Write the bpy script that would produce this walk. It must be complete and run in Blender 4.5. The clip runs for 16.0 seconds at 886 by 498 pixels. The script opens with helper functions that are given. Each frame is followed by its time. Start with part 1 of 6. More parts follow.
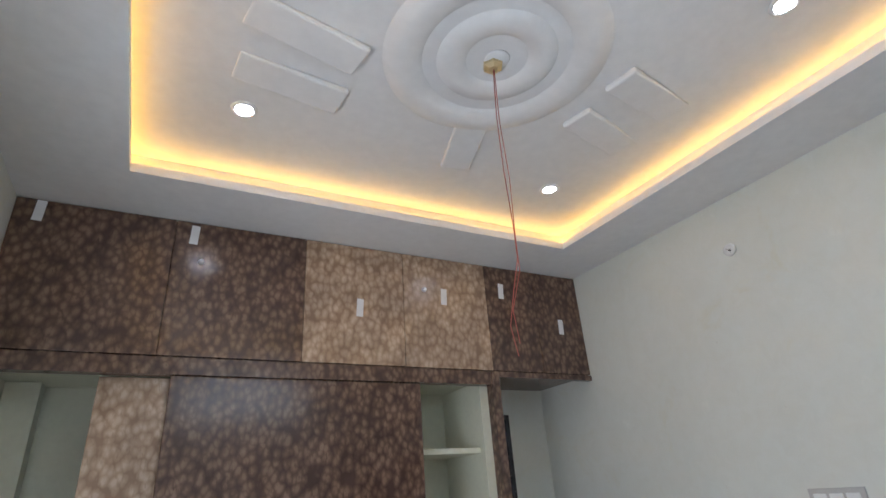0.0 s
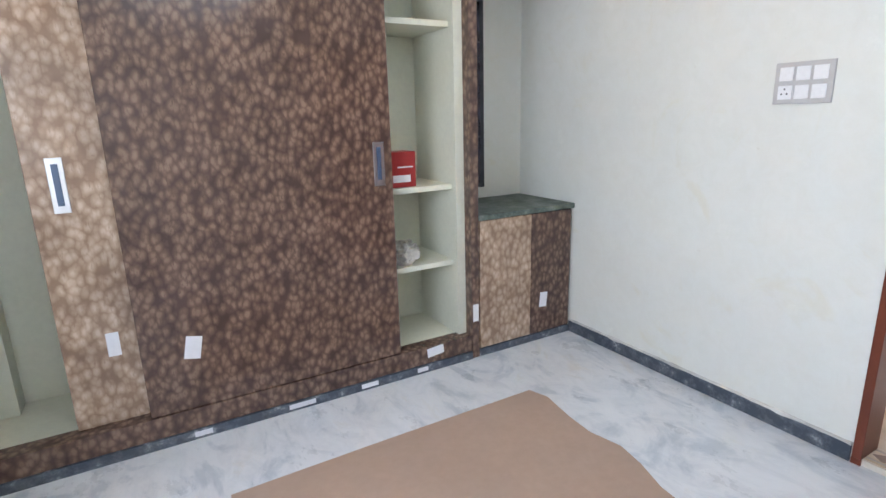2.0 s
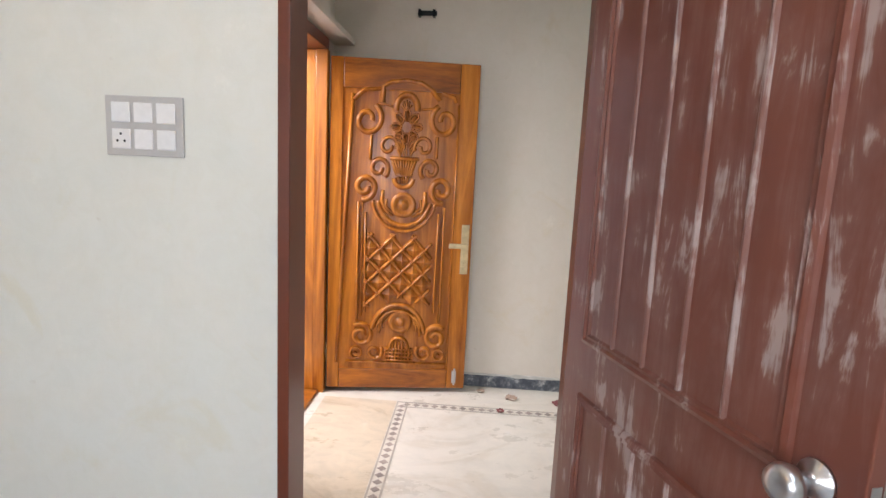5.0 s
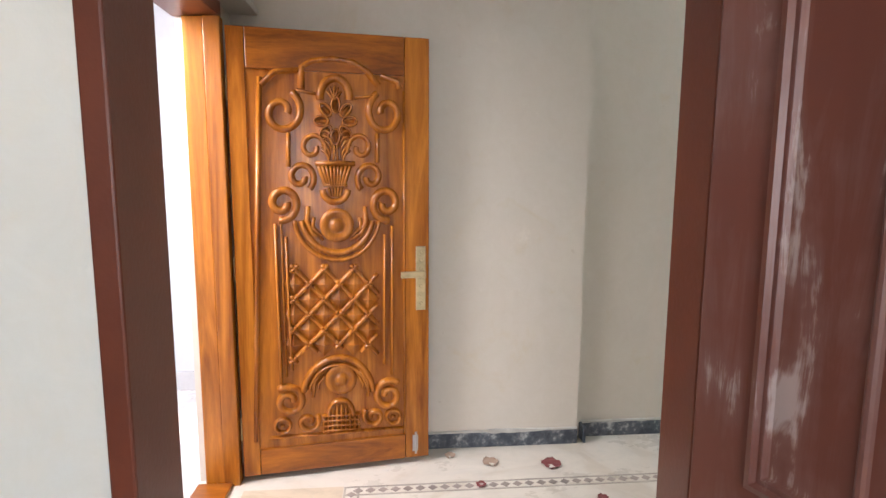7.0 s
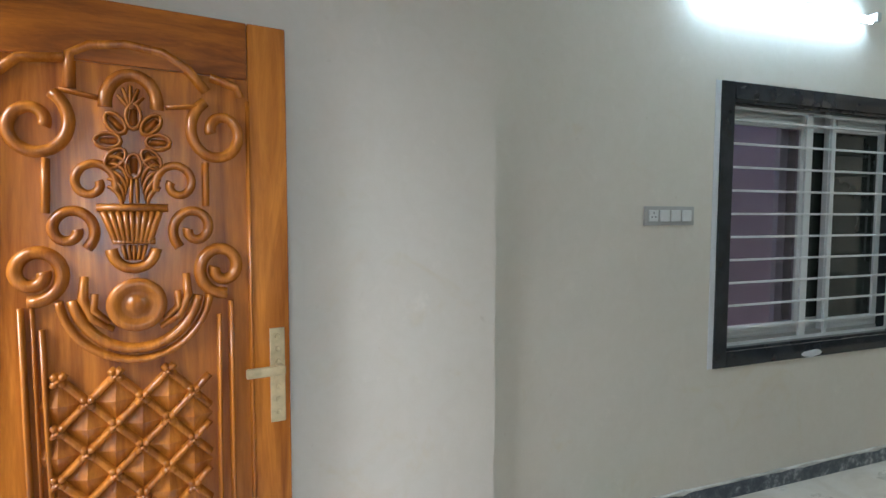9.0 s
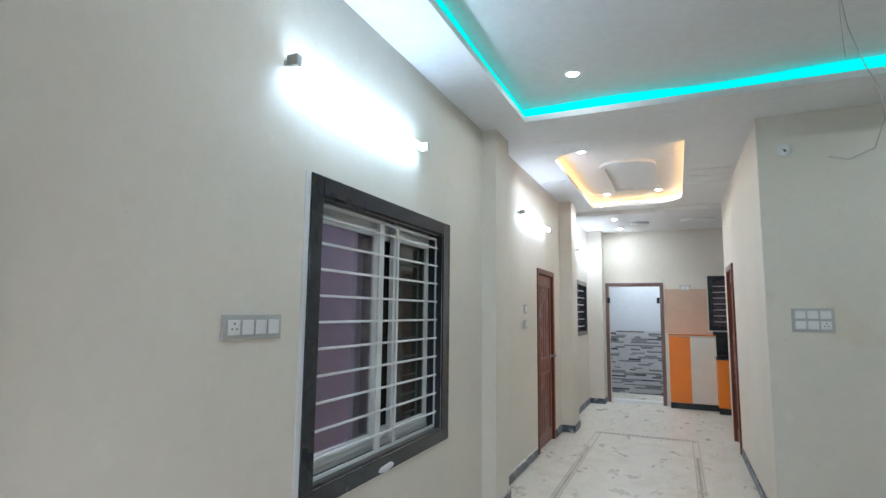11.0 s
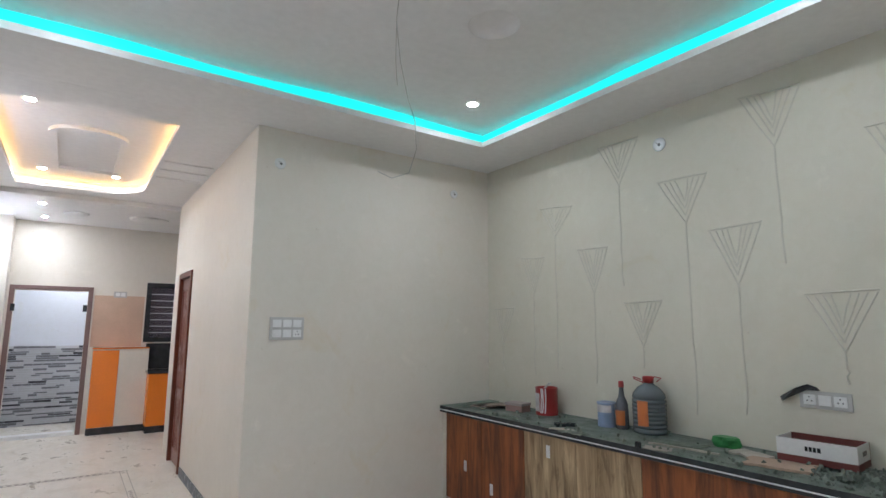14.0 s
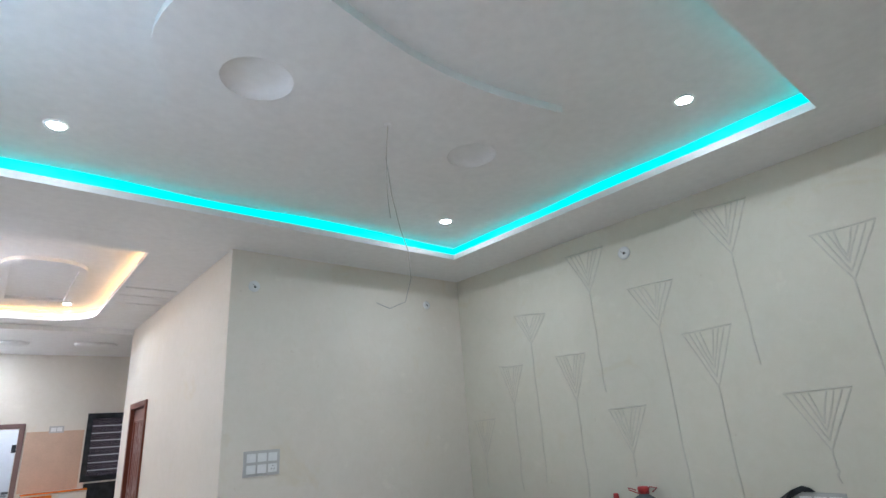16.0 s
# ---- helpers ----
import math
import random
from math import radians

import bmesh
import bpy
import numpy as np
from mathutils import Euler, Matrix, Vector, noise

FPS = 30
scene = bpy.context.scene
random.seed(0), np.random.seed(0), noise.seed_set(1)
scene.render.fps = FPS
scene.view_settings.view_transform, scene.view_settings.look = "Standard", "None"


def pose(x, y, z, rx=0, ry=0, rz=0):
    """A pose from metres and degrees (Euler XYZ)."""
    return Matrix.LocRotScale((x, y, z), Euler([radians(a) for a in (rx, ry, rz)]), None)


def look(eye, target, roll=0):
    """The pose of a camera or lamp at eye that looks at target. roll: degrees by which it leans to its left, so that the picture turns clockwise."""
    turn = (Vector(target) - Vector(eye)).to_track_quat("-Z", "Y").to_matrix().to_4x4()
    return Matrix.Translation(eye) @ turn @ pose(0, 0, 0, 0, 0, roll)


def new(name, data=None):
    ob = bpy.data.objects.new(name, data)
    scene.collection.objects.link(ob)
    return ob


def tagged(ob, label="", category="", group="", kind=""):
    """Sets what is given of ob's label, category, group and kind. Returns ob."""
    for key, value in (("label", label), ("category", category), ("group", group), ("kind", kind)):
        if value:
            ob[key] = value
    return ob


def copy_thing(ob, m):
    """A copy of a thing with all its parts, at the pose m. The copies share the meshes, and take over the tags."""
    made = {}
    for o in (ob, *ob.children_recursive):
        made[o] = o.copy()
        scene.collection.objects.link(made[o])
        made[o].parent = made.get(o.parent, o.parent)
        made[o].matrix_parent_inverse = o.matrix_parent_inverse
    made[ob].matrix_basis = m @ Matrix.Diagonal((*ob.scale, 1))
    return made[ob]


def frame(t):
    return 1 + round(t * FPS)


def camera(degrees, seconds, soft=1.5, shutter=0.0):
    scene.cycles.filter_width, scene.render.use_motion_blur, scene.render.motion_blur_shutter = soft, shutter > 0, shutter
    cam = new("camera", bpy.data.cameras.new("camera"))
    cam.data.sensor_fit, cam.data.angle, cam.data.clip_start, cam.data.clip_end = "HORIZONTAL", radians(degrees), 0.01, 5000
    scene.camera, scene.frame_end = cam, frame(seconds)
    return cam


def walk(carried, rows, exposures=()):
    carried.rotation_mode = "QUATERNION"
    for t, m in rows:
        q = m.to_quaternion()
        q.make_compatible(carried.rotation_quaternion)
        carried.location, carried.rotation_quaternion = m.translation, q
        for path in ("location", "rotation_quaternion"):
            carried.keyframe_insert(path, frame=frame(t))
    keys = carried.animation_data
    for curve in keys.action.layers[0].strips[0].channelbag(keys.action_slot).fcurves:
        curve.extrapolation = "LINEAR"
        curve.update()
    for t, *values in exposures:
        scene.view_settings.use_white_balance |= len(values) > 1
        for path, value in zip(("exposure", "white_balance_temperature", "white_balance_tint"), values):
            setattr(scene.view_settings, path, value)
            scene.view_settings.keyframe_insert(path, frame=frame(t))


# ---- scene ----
cam = camera(79.8, 16.0)
PATH = [
    (0, (-2.633, -0.036, 1.72), (-1.738, 1.546, 2.555), -4.2),
    (0.5, (-2.633, -0.021, 1.668), (-1.82, 1.743, 2.145), -2.3),
    (1, (-2.633, 0.029, 1.596), (-1.856, 1.866, 1.736), -1.6),
    (1.5, (-2.536, 0.052, 1.478), (-1.736, 1.874, 1.274), -1.7),
    (2, (-2.47, 0.138, 1.447), (-1.505, 1.821, 0.96), -1.5),
    (2.5, (-2.343, 0.254, 1.409), (-1.09, 1.682, 0.784), 1.1),
    (3, (-2.179, 0.348, 1.423), (-0.625, 1.449, 0.813), 1.6),
    (3.5, (-2.042, 0.357, 1.465), (-0.239, 1.072, 0.974), 2.1),
    (4, (-1.899, 0.356, 1.477), (0.015, 0.767, 1.068), 3.3),
    (6.5, (-0.907, 0.568, 1.433), (1.074, 0.479, 1.177), 0.6),
    (7, (-0.738, 0.589, 1.438), (1.238, 0.411, 1.184), 0.3),
    (7.5, (-0.513, 0.597, 1.402), (1.465, 0.389, 1.193), -0.7),
    (8, (-0.311, 0.568, 1.448), (1.663, 0.319, 1.246), -0.5),
    (8.5, (-0.144, 0.558, 1.496), (1.804, 0.133, 1.336), -0.2),
    (9, (0.004, 0.551, 1.494), (1.877, -0.138, 1.37), 0.1),
    (9.5, (0.182, 0.493, 1.507), (1.868, -0.581, 1.445), 0.4),
    (11.8, (0.789, 0.037, 1.574), (1.073, -1.918, 1.884), 0.6),
    (12, (0.85, 0.007, 1.559), (1.006, -1.961, 1.877), 0.7),
    (12.5, (0.973, -0.076, 1.579), (0.805, -2.041, 1.909), 0.5),
    (13, (1.041, -0.156, 1.577), (0.582, -2.073, 1.914), 1.7),
    (13.5, (1.066, -0.302, 1.561), (0.245, -2.095, 1.891), 1.2),
    (14, (1.037, -0.424, 1.549), (-0.092, -2.049, 1.84), 0.2),
    (14.5, (1.036, -0.509, 1.539), (-0.354, -1.924, 1.793), 0.9),
    (15, (1.07, -0.517, 1.564), (-0.427, -1.818, 1.823), 2.0),
    (15.5, (1.179, -0.518, 1.644), (-0.227, -1.874, 2.073), 0.1),
    (16, (1.249, -0.502, 1.687), (0.012, -1.939, 2.323), -4.1),
]
walk(cam, [(t, look(eye, target, roll)) for t, eye, target, roll in PATH],
     [(0, 0.4, 6300, 14), (0.5, 0.8, 6300, 15), (1, 1.1, 6200, 16), (1.5, 1.42, 6200, 17), (2, 1.45, 6200, 16), (3, 1.32, 6300, 14), (3.5, 1.4, 6300, 13), (4, 1.3, 6500, 14), (6.5, 1.17, 6900, 19), (7, 1.2, 6850, 18), (7.5, 1.22, 6700, 14), (8, 1.25, 6500, 12), (8.5, 1.08, 6200, 10), (9, 1.05, 6000, 8), (9.5, 1.27, 5900, 8),
      (12, 1.42, 6000, 14), (13.5, 1.47, 6200, 18), (14.5, 1.54, 6200, 20), (15, 1.60, 6250, 20), (16, 1.60, 5950, 18)])

# ---- world, sun, exposure ----
world = bpy.data.worlds.new("world")
scene.world = world
world.use_nodes = True
_wn = world.node_tree.nodes
_sky = _wn.new("ShaderNodeTexSky")
_sky.sky_type = "NISHITA"
_sky.sun_disc = False
_sky.sun_elevation = radians(63)
_sky.sun_rotation = radians(197)
_wn["Background"].inputs[1].default_value = 0.15
world.node_tree.links.new(_sky.outputs[0], _wn["Background"].inputs[0])
_sd = bpy.data.lights.new("sun", "SUN")
_sd.energy = 2.0
_sd.angle = radians(1.0)
_sd.color = (1.0, 0.96, 0.9)
# Unseen area lamp in the west opening, added to brighten the bedroom.
_wl = bpy.data.lights.new("bedroom_fill", "AREA")
_wl.shape, _wl.size, _wl.size_y, _wl.energy, _wl.color = "RECTANGLE", 1.38, 1.28, 22, (0.86, 0.93, 1.0)
new("bedroom_fill", _wl).matrix_world = look((-3.40, 0.8, 1.5), (0, 0.8, 1.5))
_dl2 = bpy.data.lights.new("door_daylight", "AREA")
_dl2.shape, _dl2.size, _dl2.size_y, _dl2.energy, _dl2.color = "RECTANGLE", 1.1, 1.1, 48, (0.95, 0.97, 1.0)
new("door_daylight", _dl2).matrix_world = look((1.05, 2.2, 2.45), (1.2, 0.6, 0.3))
new("sun", _sd).matrix_world = look((0, 0, 10), (-1.5, 4.8, 0.0))


# ---- materials ----
def nodes_of(name):
    m = bpy.data.materials.new(name)
    m.use_nodes = True
    nt = m.node_tree
    return m, nt, nt.nodes["Principled BSDF"]


def coords(nt, scale=(1, 1, 1), rot=(0, 0, 0)):
    tc = nt.nodes.new("ShaderNodeNewGeometry")
    mp = nt.nodes.new("ShaderNodeMapping")
    mp.inputs["Scale"].default_value = scale
    mp.inputs["Rotation"].default_value = rot
    nt.links.new(tc.outputs["Position"], mp.inputs["Vector"])
    return mp.outputs[0]


def noise_tex(nt, vec, scale, detail=4, rough=0.55, dist=0.0):
    n = nt.nodes.new("ShaderNodeTexNoise")
    n.inputs["Scale"].default_value = scale
    n.inputs["Detail"].default_value = detail
    n.inputs["Roughness"].default_value = rough
    n.inputs["Distortion"].default_value = dist
    nt.links.new(vec, n.inputs["Vector"])
    return n.outputs[0]


def ramp(nt, fac, stops):
    r = nt.nodes.new("ShaderNodeValToRGB")
    el = r.color_ramp.elements
    while len(el) < len(stops):
        el.new(0.5)
    for e, (p, c) in zip(el, stops):
        e.position, e.color = p, (*c, 1)
    nt.links.new(fac, r.inputs[0])
    return r.outputs[0]


def mixc(nt, fac, a, b, mode="MIX"):
    m = nt.nodes.new("ShaderNodeMix")
    m.data_type = "RGBA"
    m.blend_type = mode
    for sock, v in ((m.inputs[0], fac), (m.inputs[6], a), (m.inputs[7], b)):
        if isinstance(v, (int, float)):
            sock.default_value = v
        elif isinstance(v, tuple):
            sock.default_value = (*v, 1)
        else:
            nt.links.new(v, sock)
    return m.outputs[2]


def bump(nt, bsdf, h, strength, dist=0.01):
    b = nt.nodes.new("ShaderNodeBump")
    b.inputs["Strength"].default_value = strength
    b.inputs["Distance"].default_value = dist
    nt.links.new(h, b.inputs["Height"])
    nt.links.new(b.outputs[0], bsdf.inputs["Normal"])


def plain(name, col, rough=0.5, metal=0.0, var=0.12, scale=9.0, bumpy=0.15, coat=0.0):
    """A paint or plastic with stains at two scales and a fine relief."""
    m, nt, p = nodes_of(name)
    v = coords(nt)
    lo = tuple(c * (1 - var) for c in col)
    hi = tuple(min(1, c * (1 + var * 0.6)) for c in col)
    c1 = ramp(nt, noise_tex(nt, v, scale * 0.25, 5), [(0.3, lo), (0.7, hi)])
    c2 = ramp(nt, noise_tex(nt, v, scale * 6, 3), [(0.3, (0.9, 0.9, 0.9)), (0.7, (1, 1, 1))])
    nt.links.new(mixc(nt, 0.6, c1, c2, "MULTIPLY"), p.inputs["Base Color"])
    p.inputs["Roughness"].default_value = rough
    p.inputs["Metallic"].default_value = metal
    p.inputs["Coat Weight"].default_value = coat
    if bumpy:
        bump(nt, p, noise_tex(nt, v, scale * 12, 4), bumpy, 0.003)
    return m


def glow(name, col, strength):
    m, nt, p = nodes_of(name)
    p.inputs["Base Color"].default_value = (*col, 1)
    p.inputs["Emission Color"].default_value = (*col, 1)
    p.inputs["Emission Strength"].default_value = strength
    return m


def wall_paint(name, col):
    m, nt, p = nodes_of(name)
    v = coords(nt)
    big = ramp(nt, noise_tex(nt, v, 0.9, 6, 0.6), [(0.3, tuple(c * 0.93 for c in col)), (0.7, col)])
    smear = ramp(nt, noise_tex(nt, v, 5, 5, 0.7), [(0.62, (0, 0, 0)), (0.8, (1, 1, 1))])
    c = mixc(nt, smear, big, tuple(min(1, x * 1.05 + 0.015) for x in col))
    mott = ramp(nt, noise_tex(nt, v, 11, 6, 0.75, 0.8), [(0.34, (0.965, 0.96, 0.945)), (0.60, (1, 1, 1))])
    c = mixc(nt, 1.0, c, mott, "MULTIPLY")
    stain = ramp(nt, noise_tex(nt, v, 2.3, 5, 0.65, 1.2), [(0.60, (1, 1, 1)), (0.70, (0.97, 0.94, 0.87))])
    c = mixc(nt, 0.8, c, stain, "MULTIPLY")
    spots = ramp(nt, noise_tex(nt, v, 16, 2), [(0.74, (1, 1, 1)), (0.8, (0.86, 0.83, 0.8))])
    nt.links.new(mixc(nt, 0.7, c, spots, "MULTIPLY"), p.inputs["Base Color"])
    p.inputs["Roughness"].default_value = 0.62
    bump(nt, p, noise_tex(nt, v, 60, 5, 0.7), 0.12, 0.004)
    return m


def laminate(name, ground, fleck, mid):
    """Glossy printed laminate with upright fibrous flecks."""
    m, nt, p = nodes_of(name)
    v = coords(nt, (1, 1, 0.70))
    warp = noise_tex(nt, v, 20, 3)
    add = nt.nodes.new("ShaderNodeVectorMath")
    add.operation = "MULTIPLY_ADD"
    add.inputs[1].default_value = (0.035, 0.035, 0.035)
    nt.links.new(warp, add.inputs[0])
    nt.links.new(v, add.inputs[2])
    vo = nt.nodes.new("ShaderNodeTexVoronoi")
    vo.inputs["Scale"].default_value = 33
    nt.links.new(add.outputs[0], vo.inputs["Vector"])
    cells = ramp(nt, vo.outputs["Distance"], [(0.22, fleck), (0.50, mid), (0.80, ground)])
    fine = noise_tex(nt, coords(nt, (1, 1, 0.28)), 95, 5, 0.75)
    c = mixc(nt, ramp(nt, fine, [(0.26, (0, 0, 0)), (0.46, (1, 1, 1))]), ground, cells)
    patch = ramp(nt, noise_tex(nt, v, 7, 3), [(0.35, (0.72, 0.7, 0.7)), (0.65, (1.0, 1.0, 1.0))])
    nt.links.new(mixc(nt, 1.0, c, patch, "MULTIPLY"), p.inputs["Base Color"])
    p.inputs["Roughness"].default_value = 0.2
    bump(nt, p, fine, 0.2, 0.001)
    return m


def wood(name, dark, light, scale=9.0, rough=0.38, vertical=True, knots=0.35, blot=0.0, spread=0.2):
    m, nt, p = nodes_of(name)
    s = (1, 1, 0.09) if vertical else (1, 0.09, 1)
    v = coords(nt, s)
    info = nt.nodes.new("ShaderNodeObjectInfo")
    off = nt.nodes.new("ShaderNodeVectorMath")
    off.operation = "MULTIPLY_ADD"
    off.inputs[1].default_value = (7, 3, 5)
    nt.links.new(info.outputs["Random"], off.inputs[0])
    nt.links.new(v, off.inputs[2])
    g1 = noise_tex(nt, off.outputs[0], scale, 5, 0.6, 1.4)
    g2 = noise_tex(nt, off.outputs[0], scale * 7, 5, 0.7, 0.5)
    c1 = ramp(nt, g1, [(0.51 - spread, dark), (0.52, tuple((a + b) / 2 for a, b in zip(dark, light))), (0.52 + spread, light)])
    c2 = ramp(nt, g2, [(0.35, (0.62, 0.58, 0.55)), (0.6, (1, 1, 1))])
    c3 = mixc(nt, knots + 0.3, c1, c2, "MULTIPLY")
    if blot:
        ad = nt.nodes.new("ShaderNodeVectorMath")
        ad.operation = "MULTIPLY_ADD"
        ad.inputs[1].default_value = (7, 3, 5)
        nt.links.new(info.outputs["Random"], ad.inputs[0])
        nt.links.new(coords(nt, (1, 1, 0.22)), ad.inputs[2])
        b1 = ramp(nt, noise_tex(nt, ad.outputs[0], 13, 5, 0.62, 0.9), [(0.36, (0.30, 0.24, 0.20)), (0.50, (1, 1, 1))])
        c3 = mixc(nt, blot, c3, b1, "MULTIPLY")
    nt.links.new(c3, p.inputs["Base Color"])
    p.inputs["Roughness"].default_value = rough
    bump(nt, p, g2, 0.12, 0.002)
    return m


def marble(name, base, vein, stain, fine=0.75):
    m, nt, p = nodes_of(name)
    v = coords(nt, (1, 0.55, 1), (0, 0, 0.5))
    n1 = noise_tex(nt, v, 2.2, 8, 0.62, 2.4)
    n2 = noise_tex(nt, v, 9, 7, 0.7, 1.0)
    c = ramp(nt, n1, [(0.38, vein), (0.47, base), (0.6, tuple(x * 1.04 for x in base)), (0.7, stain)])
    d = ramp(nt, n2, [(0.32, (0.8, 0.82, 0.84)), (0.55, (1, 1, 1))])
    nt.links.new(mixc(nt, fine, c, d, "MULTIPLY"), p.inputs["Base Color"])
    r = ramp(nt, noise_tex(nt, v, 5, 6, 0.7), [(0.35, (0.22, 0.22, 0.22)), (0.65, (0.55, 0.55, 0.55))])
    nt.links.new(r, p.inputs["Roughness"])
    bump(nt, p, n2, 0.04, 0.002)
    return m


M_BED = wall_paint("bedroom_paint", (0.72, 0.73, 0.68))
M_HALL = wall_paint("hall_paint", (0.74, 0.685, 0.61))
# A darker tone than M_HALL, for the west hall wall only.
M_HALLB = wall_paint("hall_west_tone", (0.66, 0.625, 0.535))
M_OUT = wall_paint("outside_paint", (0.66, 0.68, 0.74))
M_CEIL = plain("ceiling_white", (0.80, 0.79, 0.79), 0.6, var=0.05, scale=3, bumpy=0.08)
M_NICHE = plain("cupboard_cream_paint", (0.70, 0.70, 0.58), 0.6, var=0.1, scale=6)
M_DARKLAM = laminate("dark_brown_laminate", (0.085, 0.050, 0.040), (0.245, 0.158, 0.112), (0.145, 0.088, 0.066))
M_TANLAM = laminate("tan_laminate", (0.31, 0.205, 0.14), (0.58, 0.44, 0.33), (0.45, 0.32, 0.225))
M_TEAK = wood("polished_teak", (0.25, 0.066, 0.006), (0.62, 0.215, 0.024), 10, 0.25, knots=0.2, spread=0.18)
M_TEAKH = wood("polished_teak_rail", (0.18, 0.045, 0.005), (0.54, 0.17, 0.016), 10, 0.28, vertical=False)
M_REDLAM = wood("red_wood_laminate", (0.13, 0.038, 0.018), (0.42, 0.125, 0.036), 10, 0.4, knots=0.25, blot=0.45, spread=0.15)
M_TANWD = wood("pale_wood_laminate", (0.17, 0.095, 0.04), (0.64, 0.47, 0.29), 9, 0.4, knots=0.2, blot=0.6, spread=0.18)
M_BLACK = plain("black_granite", (0.030, 0.033, 0.038), 0.13, var=0.5, scale=40, bumpy=0.03)
M_TAG = plain("white_sticker", (0.75, 0.75, 0.78), 0.5, bumpy=0)
M_METAL = plain("brushed_steel", (0.6, 0.6, 0.62), 0.28, 1.0, var=0.1, bumpy=0.05)
M_BRASS = plain("antique_brass", (0.62, 0.50, 0.30), 0.4, 0.7, var=0.35, scale=60, bumpy=0.4)
M_WHITE = plain("white_plastic", (0.78, 0.78, 0.78), 0.35, var=0.04, bumpy=0)
M_GREYPL = plain("grey_plate_plastic", (0.50, 0.49, 0.48), 0.45, var=0.1, bumpy=0)
M_GRILL = plain("white_painted_iron", (0.72, 0.73, 0.74), 0.4, var=0.1)
M_ALU = plain("white_sliding_frame", (0.74, 0.75, 0.76), 0.4, var=0.08)
M_CARD = plain("brown_cardboard", (0.42, 0.30, 0.23), 0.85, var=0.1, scale=5)
M_WIRE = plain("red_wire", (0.35, 0.07, 0.05), 0.5, bumpy=0)
M_WIREG = plain("grey_wire", (0.42, 0.40, 0.38), 0.5, bumpy=0)
M_RED = plain("red_tin_paint", (0.34, 0.025, 0.025), 0.35)
M_ORANGE = plain("orange_laminate", (0.85, 0.22, 0.02), 0.25, var=0.05)
M_IVORY = plain("ivory_laminate", (0.72, 0.66, 0.58), 0.25, var=0.05)
# Orange light bounced onto the far wall, put into a peach colour.
M_PEACH = plain("peach_bounce", (0.62, 0.42, 0.31), 0.3, var=0.12)
M_BEIGE = marble("beige_border_marble", (0.60, 0.50, 0.38), (0.50, 0.40, 0.28), (0.64, 0.56, 0.45))
M_MOSAIC = plain("dark_mosaic_stone", (0.25, 0.18, 0.15), 0.4, var=0.5, scale=30)
M_MOSAICL = plain("grey_mosaic_stone", (0.42, 0.38, 0.33), 0.4, var=0.3, scale=30)
M_FLOORB = marble("bedroom_marble", (0.66, 0.68, 0.70), (0.50, 0.54, 0.58), (0.64, 0.64, 0.62))
M_FLOORH = marble("hall_marble", (0.65, 0.60, 0.53), (0.60, 0.54, 0.46), (0.66, 0.62, 0.57), 0.45)
# The mauve tint carries the purple shade of the lane outside.
M_GLASS, _nt, _p = nodes_of("shade_tinted_glass")
_p.inputs["Base Color"].default_value = (0.50, 0.44, 0.52, 1)
_p.inputs["Roughness"].default_value = 0.04
_p.inputs["Transmission Weight"].default_value = 0.85
_p.inputs["IOR"].default_value = 1.3
M_GLASSD = plain("dark_window_glass", (0.035, 0.040, 0.036), 0.06, var=0.6, scale=4, bumpy=0)
M_BLACKP = plain("polished_black_granite", (0.025, 0.028, 0.034), 0.05, var=0.4, scale=40, bumpy=0)
# Emission of a tall band that includes teal light on the tray side.
M_TEAL = glow("teal_strip_and_spill", (0.0, 0.60, 0.53), 0.50)
M_WARM = glow("warm_strip", (1.0, 0.60, 0.13), 4.8)
M_WARM2 = glow("warm_strip_soft", (1.0, 0.60, 0.2), 3.0)
M_TUBE = glow("tube_light_on", (0.62, 0.84, 1.0), 16.0)
M_SPOT = glow("downlight_on", (0.89, 0.985, 0.98), 240.0)
M_SPOTB = glow("bedroom_downlight_on", (0.95, 0.96, 1.0), 60.0)
M_TUBE2 = glow("passage_tube_on", (0.80, 0.90, 1.0), 11.0)


def brown_door(name, lo, haze):
    m, nt, p = nodes_of(name)
    v = coords(nt, (1.3, 1.3, 0.16))
    dust = noise_tex(nt, v, 17, 6, 0.7, 0.9)
    w = coords(nt)
    blot = noise_tex(nt, w, 5, 4, 0.6)
    mul = nt.nodes.new("ShaderNodeMath")
    mul.operation = "MULTIPLY"
    nt.links.new(dust, mul.inputs[0])
    nt.links.new(blot, mul.inputs[1])
    fac = ramp(nt, mul.outputs[0], [(lo - 0.10, haze), (lo, tuple(x + 0.08 for x in haze)), (lo + 0.055, (0.72, 0.72, 0.72))])
    base = ramp(nt, noise_tex(nt, v, 3, 4), [(0.3, (0.125, 0.028, 0.015)), (0.7, (0.195, 0.050, 0.028))])
    nt.links.new(mixc(nt, fac, base, (0.48, 0.40, 0.38)), p.inputs["Base Color"])
    r = ramp(nt, fac, [(0.0, (0.3, 0.3, 0.3)), (0.6, (0.7, 0.7, 0.7))])
    nt.links.new(r, p.inputs["Roughness"])
    bump(nt, p, dust, 0.08, 0.002)
    return m


M_BROWN = brown_door("dusty_brown_door_paint", 0.30, (0.035, 0.035, 0.035))
M_BROWND = brown_door("dust_rubbed_brown_paint", 0.255, (0.10, 0.10, 0.10))
M_BROWNF = plain("brown_frame_paint", (0.155, 0.034, 0.014), 0.35, var=0.25, scale=10)


